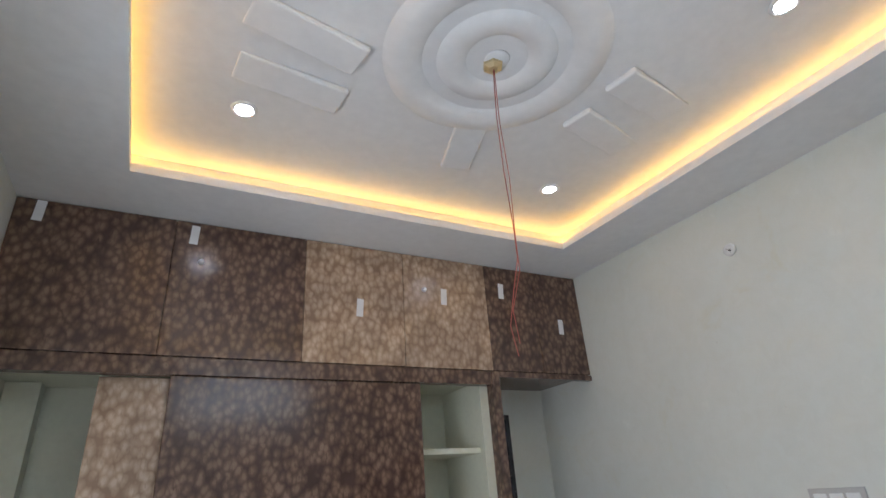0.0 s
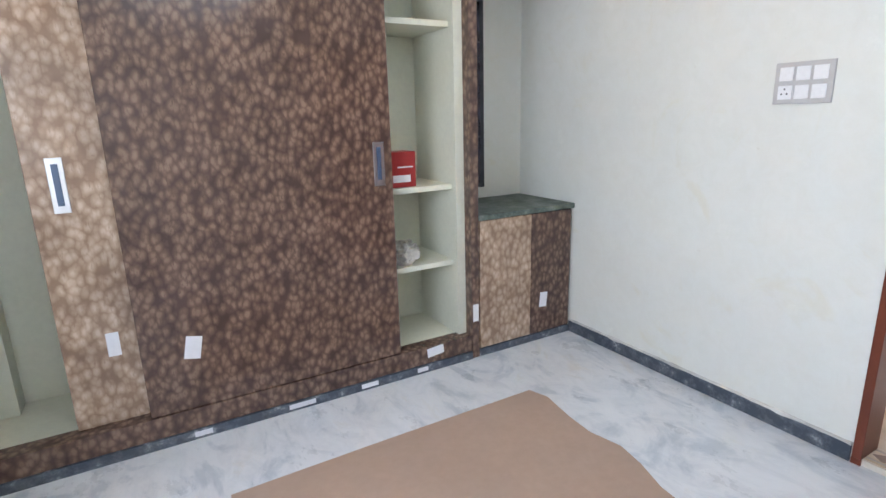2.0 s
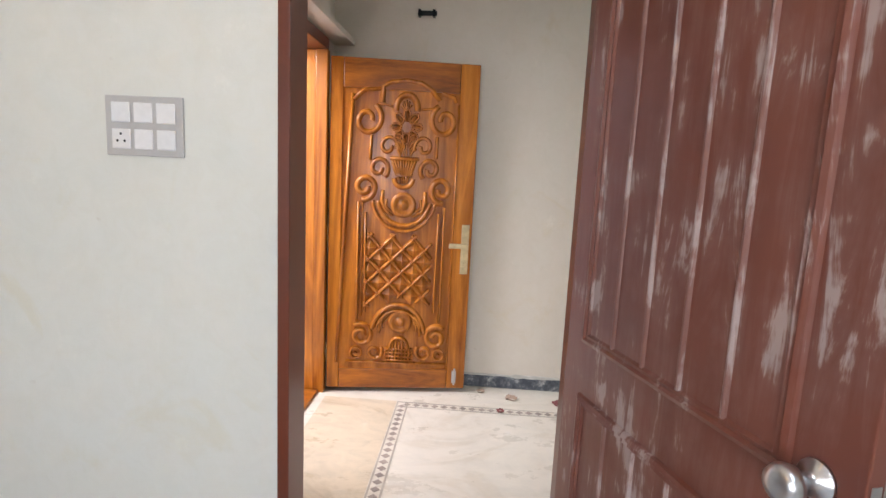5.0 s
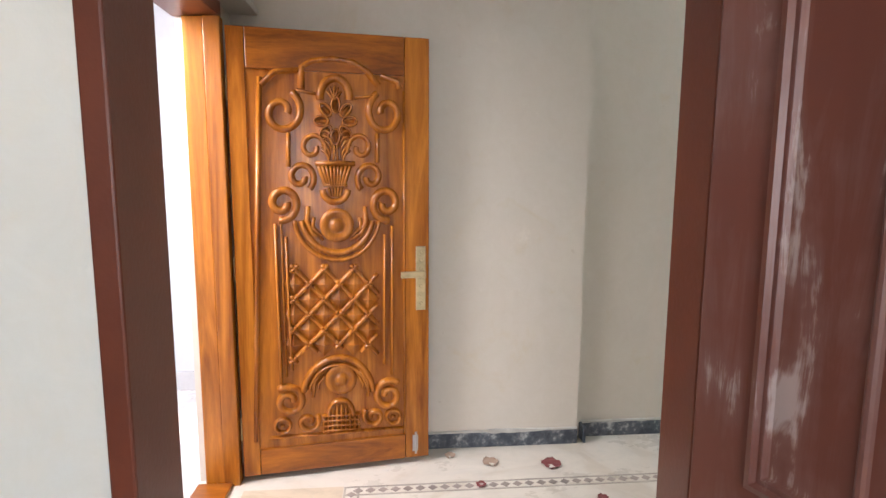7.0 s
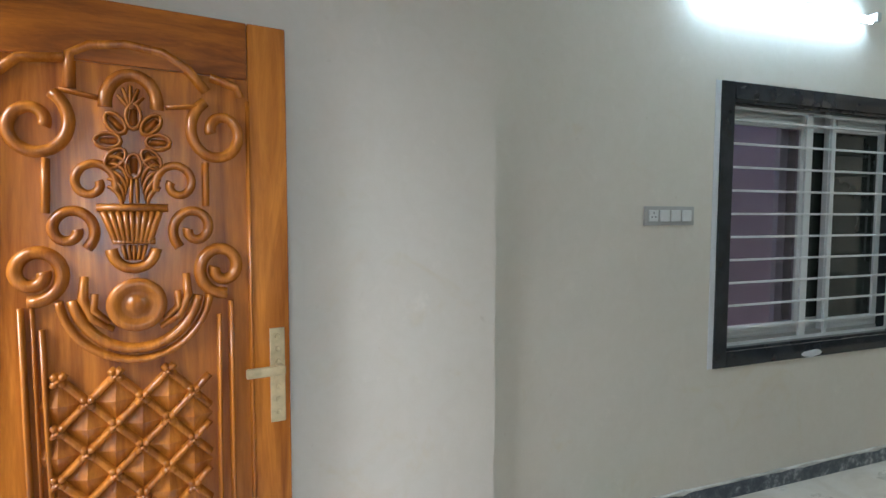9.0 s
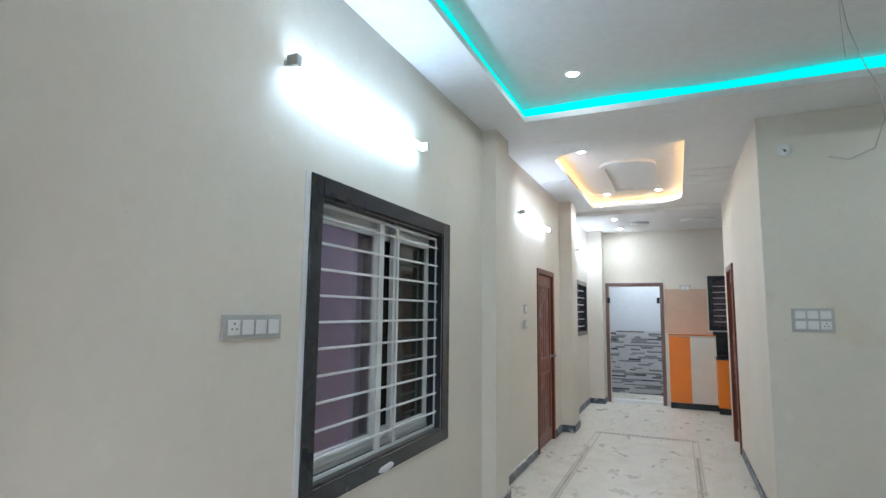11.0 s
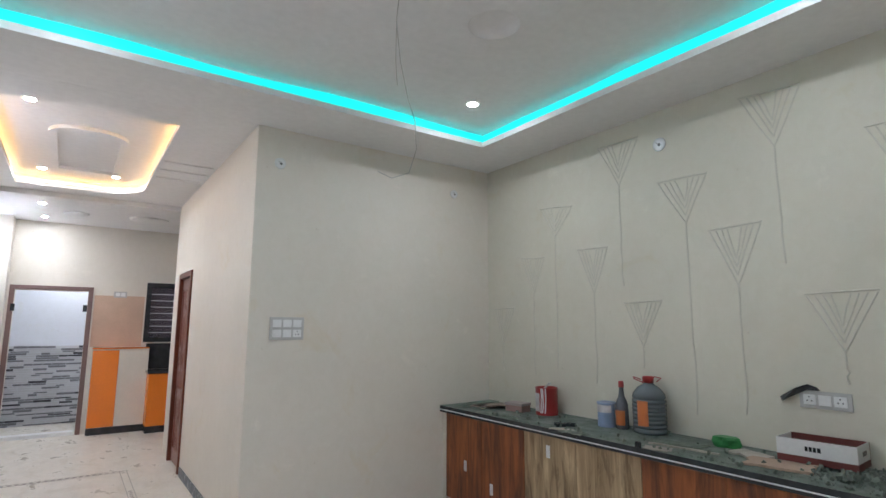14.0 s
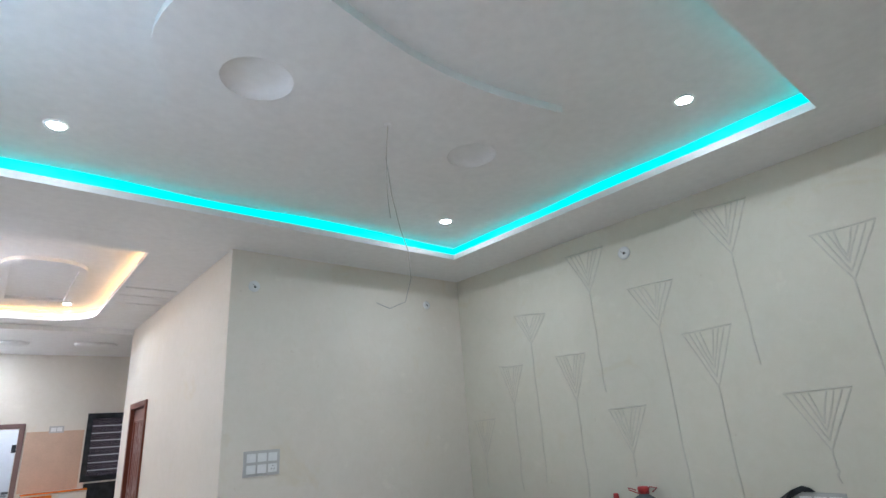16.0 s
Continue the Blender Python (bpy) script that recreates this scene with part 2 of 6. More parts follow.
def skirting_mat(name, lo):
    m, nt, p = nodes_of(name)
    v = coords(nt)
    n = noise_tex(nt, v, 14, 6, 0.7)
    c = ramp(nt, n, [(lo, (0.050, 0.064, 0.085)), (lo + 0.13, (0.11, 0.125, 0.15)), (lo + 0.27, (0.48, 0.49, 0.50))])
    nt.links.new(c, p.inputs["Base Color"])
    p.inputs["Roughness"].default_value = 0.4
    return m


M_SKIRT = skirting_mat("smeared_black_skirting", 0.46)
M_SKIRTH = skirting_mat("dusty_black_skirting", 0.405)


def dusty_granite():
    m, nt, p = nodes_of("dusty_green_granite")
    v = coords(nt)
    d = noise_tex(nt, v, 7, 7, 0.75)
    c = ramp(nt, d, [(0.35, (0.05, 0.07, 0.06)), (0.5, (0.13, 0.165, 0.14)), (0.7, (0.27, 0.30, 0.27))])
    f = ramp(nt, noise_tex(nt, v, 90, 3), [(0.4, (0.6, 0.6, 0.6)), (0.6, (1, 1, 1))])
    nt.links.new(mixc(nt, 0.6, c, f, "MULTIPLY"), p.inputs["Base Color"])
    p.inputs["Roughness"].default_value = 0.55
    return m


M_COUNTER = dusty_granite()


# ---- building helpers ----
def quadbox(bm, x0, x1, y0, y1, z0, z1, bev=0.0):
    r = bmesh.ops.create_cube(bm, size=1.0)
    vs = r["verts"]
    for q in vs:
        q.co = Vector((x0 + (q.co.x + 0.5) * (x1 - x0), y0 + (q.co.y + 0.5) * (y1 - y0), z0 + (q.co.z + 0.5) * (z1 - z0)))
    if bev > 0:
        es = list({e for q in vs for e in q.link_edges})
        bmesh.ops.bevel(bm, geom=es, offset=bev, segments=2, profile=0.5, affect="EDGES")


def mesh_ob(name, bm, mat, parent=None, smooth=False):
    bmesh.ops.recalc_face_normals(bm, faces=bm.faces)
    me = bpy.data.meshes.new(name)
    bm.to_mesh(me)
    bm.free()
    for m in (mat if isinstance(mat, (list, tuple)) else [mat]):
        me.materials.append(m)
    if smooth:
        me.shade_smooth()
    ob = new(name, me)
    if parent is not None:
        ob.parent = parent
    return ob


def part(name, bm, mat, parent, label="", smooth=False):
    ob = mesh_ob(name, bm, mat, parent, smooth)
    if label:
        tagged(ob, label=label)
    return ob


def pbox(name, mat, parent, x0, x1, y0, y1, z0, z1, bev=0.0, label=""):
    bm = bmesh.new()
    quadbox(bm, x0, x1, y0, y1, z0, z1, bev)
    return part(name, bm, mat, parent, label)


def root(name, at, label, category, group="", kind="", rz=0.0):
    e = new(name)
    e.empty_display_size = 0.05
    e.matrix_world = pose(*at, 0, 0, rz)
    return tagged(e, label, category, group, kind)


def struct(name, bm, mat, label="", parent=None):
    ob = mesh_ob(name, bm, mat, parent)
    return tagged(ob, label, kind="structure") if parent is None else ob


def sbox(name, mat, x0, x1, y0, y1, z0, z1, label="", bev=0.0):
    bm = bmesh.new()
    quadbox(bm, x0, x1, y0, y1, z0, z1, bev)
    return struct(name, bm, mat, label)


def wall_x(name, mat, x0, x1, y0, y1, z0, z1, holes=(), label=""):
    """A wall along y between x0 and x1, with openings (ya, yb, za, zb)."""
    bm = bmesh.new()
    ys = sorted({y0, y1, *[h[0] for h in holes], *[h[1] for h in holes]})
    for a, b in zip(ys, ys[1:]):
        hs = sorted([h for h in holes if h[0] <= a + 1e-6 and h[1] >= b - 1e-6], key=lambda h: h[2])
        z = z0
        for h in hs:
            if h[2] > z + 1e-6:
                quadbox(bm, x0, x1, a, b, z, h[2])
            z = h[3]
        if z < z1 - 1e-6:
            quadbox(bm, x0, x1, a, b, z, z1)
    return struct(name, bm, mat, label)


def wall_y(name, mat, y0, y1, x0, x1, z0, z1, holes=(), label=""):
    ob = wall_x(name, mat, y0, y1, x0, x1, z0, z1, holes, label)
    for q in ob.data.vertices:
        q.co = Vector((q.co.y, q.co.x, q.co.z))
    ob.data.flip_normals()
    return ob


def lathe(bm, prof, seg=24, at=(0, 0, 0), axis="z", caps=True):
    """Turns (radius, height) pairs round an axis."""
    rings = []
    for r, h in prof:
        ring = []
        for i in range(seg):
            a = 2 * math.pi * i / seg
            c, s = r * math.cos(a), r * math.sin(a)
            p = (c, s, h) if axis == "z" else ((h, c, s) if axis == "x" else (c, h, s))
            ring.append(bm.verts.new((at[0] + p[0], at[1] + p[1], at[2] + p[2])))
        rings.append(ring)
    for a, b in zip(rings, rings[1:]):
        for i in range(seg):
            j = (i + 1) % seg
            bm.faces.new((a[i], a[j], b[j], b[i]))
    if caps:
        bm.faces.new(rings[0])
        bm.faces.new(rings[-1][::-1])


def tube_path(bm, pts, r, seg=8):
    pts = [Vector(p) for p in pts]
    rings = []
    for i, p in enumerate(pts):
        d = (pts[min(i + 1, len(pts) - 1)] - pts[max(i - 1, 0)]).normalized()
        u = d.cross(Vector((0.31, 0.2, 0.93))).normalized()
        w = d.cross(u)
        rings.append([bm.verts.new(p + r * (math.cos(2 * math.pi * k / seg) * u + math.sin(2 * math.pi * k / seg) * w)) for k in range(seg)])
    for a, b in zip(rings, rings[1:]):
        for k in range(seg):
            j = (k + 1) % seg
            bm.faces.new((a[k], a[j], b[j], b[k]))
    bm.faces.new(rings[0])
    bm.faces.new(rings[-1][::-1])


def ridge(bm, pts, width, height, place, taper=False):
    """A rounded raised line along points (u, v) on a face; place(u, v, h) gives the world point."""
    n = len(pts)
    prof = [(-1, 0), (-0.75, 0.6), (-0.3, 1.0), (0.3, 1.0), (0.75, 0.6), (1, 0)]
    rows = []
    for i, (u, v) in enumerate(pts):
        a, b = pts[max(i - 1, 0)], pts[min(i + 1, n - 1)]
        dx, dy = b[0] - a[0], b[1] - a[1]
        ln = math.hypot(dx, dy) or 1
        nx, ny = -dy / ln, dx / ln
        k = 1.0
        if taper:
            k = 0.35 + 0.65 * math.sin(math.pi * min(1, (i + 0.5) / n) ** 0.8)
        rows.append([bm.verts.new(place(u + nx * o * width * k / 2, v + ny * o * width * k / 2, h * height * k)) for o, h in prof])
    for a, b in zip(rows, rows[1:]):
        for k in range(len(prof) - 1):
            bm.faces.new((a[k], a[k + 1], b[k + 1], b[k]))
    for rr in (rows[0], rows[-1]):
        bm.faces.new(rr)


def poly_slab(bm, outer, z0, z1):
    lo = [bm.verts.new((x, y, z0)) for x, y in outer]
    hi = [bm.verts.new((x, y, z1)) for x, y in outer]
    bm.faces.new(lo[::-1])
    bm.faces.new(hi)
    n = len(outer)
    for i in range(n):
        j = (i + 1) % n
        bm.faces.new((lo[i], lo[j], hi[j], hi[i]))


def ring_slab(bm, outer, inner, z0, z1):
    """A slab between two loops with the same number of points."""
    n = len(outer)
    vs = [[bm.verts.new((x, y, z)) for x, y in loop] for loop in (outer, inner) for z in (z0, z1)]
    ol, oh, il, ih = vs
    for i in range(n):
        j = (i + 1) % n
        bm.faces.new((ol[i], ol[j], il[j], il[i]))
        bm.faces.new((oh[i], ih[i], ih[j], oh[j]))
        bm.faces.new((ol[i], oh[i], oh[j], ol[j]))
        bm.faces.new((il[i], il[j], ih[j], ih[i]))


def rect_loop(x0, x1, y0, y1, radii=(0, 0, 0, 0), seg=8):
    """A rectangle's loop from its south-west corner, counterclockwise; each corner may be round."""
    out = []
    for (cx, cy, sx, sy, a0), r in zip(((x0, y0, 1, 1, 180), (x1, y0, -1, 1, 270), (x1, y1, -1, -1, 0), (x0, y1, 1, -1, 90)), radii):
        for k in range(seg + 1):
            a = radians(a0 + 90 * k / seg)
            rr = max(r, 0.001)
            out.append((cx + sx * rr + rr * math.cos(a), cy + sy * rr + rr * math.sin(a)))
    return out


# ---- plan ----
HC, BC, HT = 3.10, 3.09, 3.35          # ceilings of hall and bedroom
FB = -0.027                  # the bedroom floor lies below the hall threshold
WB = -3.31                   # bedroom west wall
YF = 2.70                    # wardrobe front
YS = -0.30                   # bedroom south wall
XE = 2.05                    # hall east wall
XW = -2.32                   # hall west wall
YH = -4.47                   # hall south wall
YN = -0.44                   # hall north wall
XC = -0.03                   # corridor west wall
YK = -9.92                   # far wall
YD = 1.37                    # entrance wall

# ---- floors ----
sbox("ground", plain("dusty_ground", (0.35, 0.31, 0.26), 0.9, scale=2), -40, 40, -40, 40, -0.45, -0.16, "pale dusty ground round the house")
sbox("floor_bedroom", M_FLOORB, WB - 0.2, 0.0, YS - 0.1, 3.45, -0.14, FB, "white marble floor with grey veins and dust")
bm = bmesh.new()
quadbox(bm, 0.0, 2.2, YN, YD + 0.16, -0.12, 0)
quadbox(bm, XW - 0.1, 2.2, YH, YN, -0.12, 0)
quadbox(bm, -2.2, 2.2, -12.2, YH, -0.12, 0)
struct("floor_hall", bm, M_FLOORH, "cream and white marble floor, smeared with dust")
sbox("floor_porch", marble("porch_tile", (0.66, 0.65, 0.64), (0.55, 0.54, 0.52), (0.68, 0.66, 0.64)), 0.001, 2.98, YD + 0.16, 6.0, -0.14, -0.02, "white glazed porch floor outside the entrance")

# ---- walls ----
wall_x("wall_bedroom_east", M_BED, 0.0, 0.065, YS, 3.42, 0, HT, [(0.072, 0.99, 0, 2.14)], "off-white painted bedroom wall with a doorway")
wall_x("wall_hall_bedroom", M_HALL, 0.066, 0.13, YN, YD, 0, HT, [(0.072, 0.99, 0, 2.14)], "cream painted wall on the hall side of the bedroom doorway")
# The opening in the west wall is unseen, made for the fill lamp.
wall_x("wall_bedroom_west", M_BED, WB - 0.15, WB, YS, 3.42, -0.1, HT, [(0.1, 1.5, 0.85, 2.15)], "off-white painted bedroom wall")
sbox("wall_bedroom_south", M_BED, WB - 0.15, 0.0, YS - 0.068, YS, -0.1, HT, "off-white painted bedroom wall")
wall_y("wall_bedroom_north", M_BED, 3.27, 3.42, WB, 0.0, -0.1, HT, [(-0.80, -0.33, 0.95, 2.2)], "off-white painted bedroom wall behind the cupboards")
sbox("wall_hall_north", M_HALL, XW - 0.15, 0.066, YN, YS - 0.072, 0, HT, "cream painted hall wall")
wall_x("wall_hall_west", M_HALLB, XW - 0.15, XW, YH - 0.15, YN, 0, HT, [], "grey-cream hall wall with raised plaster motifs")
sbox("wall_hall_south", M_HALL, XW, XC, YH - 0.12, YH, 0, HT, "cream painted hall wall")
wall_x("wall_hall_east", M_HALL, XE, XE + 0.2, -7.12, 0.4, 0, HT, [(-3.13, -1.76, 0.79, 2.09), (-6.70, -5.82, 0, 2.08)], "cream painted hall wall with a window")
sbox("wall_hall_pier", M_HALL, 1.975, XE + 0.2, -0.405, YD, 0, HT, "cream painted pier beside the entrance door")
wall_y("wall_entrance", M_HALL, YD, YD + 0.16, 0.13, 2.25, 0, HT, [(0.66, 1.742, 0, 2.14)], "cream painted wall with the entrance doorway")
sbox("pilaster", M_HALL, 1.93, XE, -4.30, -3.95, 0, HC, "cream painted pilaster on the hall wall")
sbox("pilaster", M_HALL, 1.88, XE, -7.5, -7.12, 0, HC, "cream painted pilaster on the passage wall")
sbox("pilaster", M_HALL, 1.80, XE, YK, -9.62, 0, HC, "cream painted pilaster in the far corner")
wall_x("wall_passage_east", M_HALL, XE, XE + 0.2, YK, -7.122, 0, HT, [(-9.45, -8.3, 1.2, 2.1)], "cream painted passage wall with a small window")
wall_x("wall_passage_west", M_HALL, XC - 0.12, XC, -8.05, YH - 0.12, 0, HT, [(-7.6, -6.83, 0, 2.17)], "cream painted passage wall with a doorway")
wall_y("wall_kitchen_south", M_HALL, YK - 0.15, YK, -2.0, XE + 0.2, 0, HT, [(-0.55, 0.1, 1.3, 2.22), (0.86, 1.72, 0, 2.05)], "pinkish cream far wall with a doorway")
sbox("wall_kitchen_west", M_HALL, -2.15, -2.0, YK - 0.15, -7.93, 0, HT, "cream kitchen wall")
sbox("wall_kitchen_north", M_HALL, -2.0, XC - 0.12, -8.05, -7.93, 0, HT, "cream kitchen wall")
sbox("wall_room_north", M_HALL, -2.0, XC - 0.12, -6.2, -6.1, 0, HT, "plain wall of the side room")
sbox("wall_room_west", M_HALL, -2.15, -2.0, -7.9, -6.1, 0, HT, "plain wall of the side room")
# Mauve stands in for shade on this otherwise white compound wall.
sbox("wall_side_lane", plain("mauve_lane_shade", (0.50, 0.42, 0.50), 0.8), 3.15, 3.3, -10.5, 0.6, -0.15, 3.3, "compound wall outside the hall window, shade put into its mauve-grey colour")
# Dark wall added to dim what shows through the kitchen window.
sbox("wall_window_dimmer", plain("window_dimmer_grey", (0.16, 0.15, 0.15), 0.8), -2.0, 0.28, -11.3, -11.15, -0.15, 3.3, "dark grey wall added behind the kitchen to dim its window")
sbox("wall_porch_east", M_OUT, 2.98, 3.13, 0.75, 7.0, -0.15, 3.4, "white painted wall outside the entrance")
sbox("wall_porch_north", M_OUT, -2.5, 2.98, 6.0, 6.15, -0.15, 3.0, "white painted compound wall")
sbox("porch_plinth", plain("grey_white_plinth", (0.62, 0.62, 0.64), 0.4), 2.955, 2.98, 0.75, 6.0, -0.02, 0.11, "white tiled skirting at the porch wall")
# room behind the far doorway
wall_y("wall_wash_south", M_OUT, -11.3, -11.15, 0.3, 2.3, 0, HT, [], "white wall above the split-stone tiles")
sbox("wall_wash_east", M_OUT, 2.1, 2.25, -11.15, YK - 0.15, 0, HT, "white washroom wall")
sbox("wall_wash_west", M_OUT, 0.3, 0.45, -11.15, YK - 0.15, 0, HT, "white washroom wall")
sbox("ceiling_wash", M_CEIL, 0.3, 2.25, -11.15, YK - 0.15, 2.7, 2.8, "white ceiling")
sbox("threshold", M_WHITE, 0.87, 1.71, YK - 0.15, YK, 0.0, 0.05, "white marble threshold")


# ---- ceilings ----
def tray(name, outer, hole, lip_z, top_z, strip_mat, lip=0.045, back=0.07, seg=8, radii=(0, 0, 0, 0), strip_h=0.03):
    """A false ceiling with a border, a strip of light on its ledge and a raised middle."""
    x0, x1, y0, y1 = hole
    inner = rect_loop(x0, x1, y0, y1, radii, seg)
    out = []
    ox0, ox1, oy0, oy1 = outer
    m = seg + 1
    for k, (x, y) in enumerate(inner):
        c = k // m
        h = (k % m) / seg
        if c == 0:
            out.append((ox0, oy0 + 0.001 * (1 - h)))
        elif c == 1:
            out.append((ox1 - 0.001 * (1 - h), oy0))
        elif c == 2:
            out.append((ox1, oy1 - 0.001 * (1 - h)))
        else:
            out.append((ox0 + 0.001 * (1 - h), oy1))
    bm = bmesh.new()
    ring_slab(bm, out, inner, lip_z, lip_z + lip)
    border = struct(name, bm, M_CEIL, "white gypsum false ceiling with a lit tray")
    bm = bmesh.new()
    rr = [r + back if r else 0 for r in radii]
    side = rect_loop(x0 - back, x1 + back, y0 - back, y1 + back, rr, seg)
    side2 = rect_loop(x0 - back - 0.02, x1 + back + 0.02, y0 - back - 0.02, y1 + back + 0.02, [r + 0.02 if r else 0 for r in rr], seg)
    ring_slab(bm, side2, side, lip_z + lip, top_z)
    poly_slab(bm, side2, top_z, top_z + 0.05)
    mesh_ob("tray", bm, M_CEIL, border)
    light = root("led_strip", ((x0 + x1) / 2, (y0 + y1) / 2, lip_z + lip), "glowing light strip along the side of the ceiling tray", "light strip")
    bm = bmesh.new()
    s1 = rect_loop(x0 - back + 0.014, x1 + back - 0.014, y0 - back + 0.014, y1 + back - 0.014, [max(r - 0.014, 0) if r else 0 for r in rr], seg)
    s2 = rect_loop(x0 - back + 0.004, x1 + back - 0.004, y0 - back + 0.004, y1 + back - 0.004, [max(r - 0.004, 0) if r else 0 for r in rr], seg)
    ring_slab(bm, s2, s1, lip_z + lip + 0.004, lip_z + lip + strip_h)
    # A tall strip takes in the lit tray side; its top wavers with the glow.
    if strip_h > 0.05:
        bmesh.ops.subdivide_edges(bm, edges=[q for q in bm.edges if q.calc_length() > 1.0], cuts=26, use_grid_fill=True)
        for q in bm.verts:
            if q.co.z > lip_z + lip + strip_h / 2:
                q.co.z += 0.022 * noise.noise(Vector((q.co.x * 1.1, q.co.y * 1.1, 3.0)))
    o = part("strip", bm, strip_mat, light)
    o.matrix_parent_inverse = light.matrix_world.inverted()
    return border


TB = (-2.855, -0.425, 0.12, 2.30)
tray("ceiling_bedroom", (WB, 0.0, YS, 3.27), TB, BC, 3.22, M_WARM)
TH = (-1.78, 1.66, -3.88, -1.03)
tray("ceiling_hall", (XW, XE, YH, YN), TH, HC, 3.235, M_TEAL, strip_h=0.075, back=0.04)
T2 = (0.47, 1.67, -7.7, -4.86)
tray("ceiling_passage", (XC, XE, -8.0, YH - 0.002), T2, HC, 3.22, M_WARM2, radii=(0.45, 0.0, 0.3, 0.0))
sbox("ceiling_entry", M_CEIL, 0.13, XE, YN + 0.002, YD, HC, HC + 0.1, "white ceiling over the entrance")
sbox("ceiling_kitchen", M_CEIL, -2.0, XE, YK, -8.003, 3.04, 3.2, "white kitchen ceiling")
sbox("ceiling_side_room", M_CEIL, -2.0, XC - 0.12, -7.93, -6.2, HC, HC + 0.1, "white ceiling of the side room")
sbox("roof_slab", M_CEIL, -3.7, 2.4, -11.4, 3.6, 3.36, 3.55, "flat concrete roof slab")


def downlight(x, y, z, r=0.036, lit=None):
    e = root("downlight", (x, y, z), "round white recessed ceiling light, switched on", "ceiling light", "ceiling downlights")
    bm = bmesh.new()
    lathe(bm, [(r + 0.018, 0.0), (r + 0.016, -0.006), (r + 0.004, -0.008), (r, -0.002)], 20)
    part("rim", bm, M_WHITE, e, smooth=True)
    bm = bmesh.new()
    lathe(bm, [(r, -0.003), (r * 0.6, -0.009), (r * 0.1, -0.011)], 20)
    part("lens", bm, lit or M_SPOT, e, smooth=True)
    return e


_dl = downlight(-2.459, 1.858, 3.22, lit=M_SPOTB)
for p in ((-0.83, 1.897, 3.22), (-0.835, 0.545, 3.22), (-2.46, 0.545, 3.22)):
    copy_thing(_dl, pose(*p))
_dl = downlight(-1.34, -3.455, 3.235)
# The last two, in the washroom, are unseen and added to brighten it.
for p in ( (1.197, -3.43, 3.235), (-1.34, -1.48, 3.235), (1.197, -1.48, 3.235),
          (1.43, -7.38, 3.22), (0.755, -7.33, 3.22), (1.43, -5.25, 3.22), (1.45, -8.45, 3.04), (1.455, -9.45, 3.04), (1.3, -10.5, 2.70), (1.0, -10.9, 2.70)):
    copy_thing(_dl, pose(*p))


def ceiling_ring(parent_at, z, rings, mat=M_CEIL, label="", name="ceiling_medallion", cat="ceiling ornament"):
    e = root(name, (*parent_at, z), label, cat)
    for k, prof in enumerate(rings):
        bm = bmesh.new()
        lathe(bm, prof, 48, caps=k == len(rings) - 1)
        part("ring" if k < len(rings) - 1 else "centre", bm, mat, e, smooth=True)
    return e


def annulus(r0, r1, h):
    """Profile of a closed soft ring below the ceiling."""
    m = (r0 + r1) / 2
    return [(r0, 0.0), (r0 + (m - r0) * 0.4, -h * 0.75), (m, -h), (r1 - (r1 - m) * 0.4, -h * 0.75), (r1, 0.0)]


ceiling_ring((-1.64, 1.19), 3.219, [annulus(0.29, 0.44, 0.024), annulus(0.12, 0.235, 0.019), [(0.05, 0), (0.046, -0.004), (0.01, -0.005)]],
             label="white round plaster ceiling medallion with two raised rings")


def flat_leaf(name, at, z, rz, w, d, h=0.03):
    e = root(name, (*at, z), "white raised plaster petal on the bedroom ceiling", "ceiling ornament", "plaster petals round the medallion", rz=rz)
    bm = bmesh.new()
    quadbox(bm, -w / 2, w / 2, -d / 2, d / 2, -h, 0, 0.01)
    for q in bm.verts:
        q.co.z *= 0.35 + 0.65 * max(0, min(1, (q.co.x / w + 0.5)))
    part("petal", bm, M_CEIL, e)
    return e


_pl = flat_leaf("plaster_petal", (-2.32, 1.36), 3.219, 10, 0.42, 0.15)
for x, y, a in ((-1.50, 1.68, 75), (-0.93, 1.38, 195), (-0.92, 1.10, 190), (-2.32, 1.62, 5), (-1.66, 0.52, 280)):
    copy_thing(_pl, pose(x, y, 3.219, 0, 0, a))

# hall tray relief: shallow domes and curved steps
BOWLS = ((0.55, -2.485, 0.155), (-0.73, -2.485, 0.145))
for x, y, r in BOWLS:
    e = root("ceiling_bowl", (x, y, 3.1893), "white shallow hollow plaster bowl sunk in the hall ceiling", "ceiling ornament", "plaster bowls")
    bm = bmesh.new()
    lathe(bm, [(r * 0.995, 0.0008), (r * 0.95, 0.012), (r * 0.82, 0.028), (r * 0.55, 0.040), (r * 0.1, 0.044)], 40, caps=False)
    part("bowl", bm, M_CEIL, e, smooth=True)


plat = root("ceiling_platform", (0.0, 0.0, 3.2345), "white lowered plaster platform with curved edges on the hall ceiling", "ceiling ornament")
_north = [(-0.83 + 0.08 * k, -1.885 - 0.10 * math.sin(math.pi * k / 17)) for k in range(18)]
_east = [(0.62 + 0.36 * math.sin(radians(a)), -2.38 + 0.47 * math.cos(radians(a))) for a in range(20, 141, 10)] + [(0.80, -3.0)]
_south = [(0.695 - 0.16 * k, -3.12 + 0.031 * k + 0.03 * math.sin(math.pi * k / 10)) for k in range(11)]
_west = [(-1.0, -2.6), (-0.97, -2.35), (-0.90, -2.08)]
_cu = bpy.data.curves.new("platform_outline", "CURVE")
_cu.dimensions, _cu.fill_mode, _cu.extrude = "2D", "BOTH", 0.0225
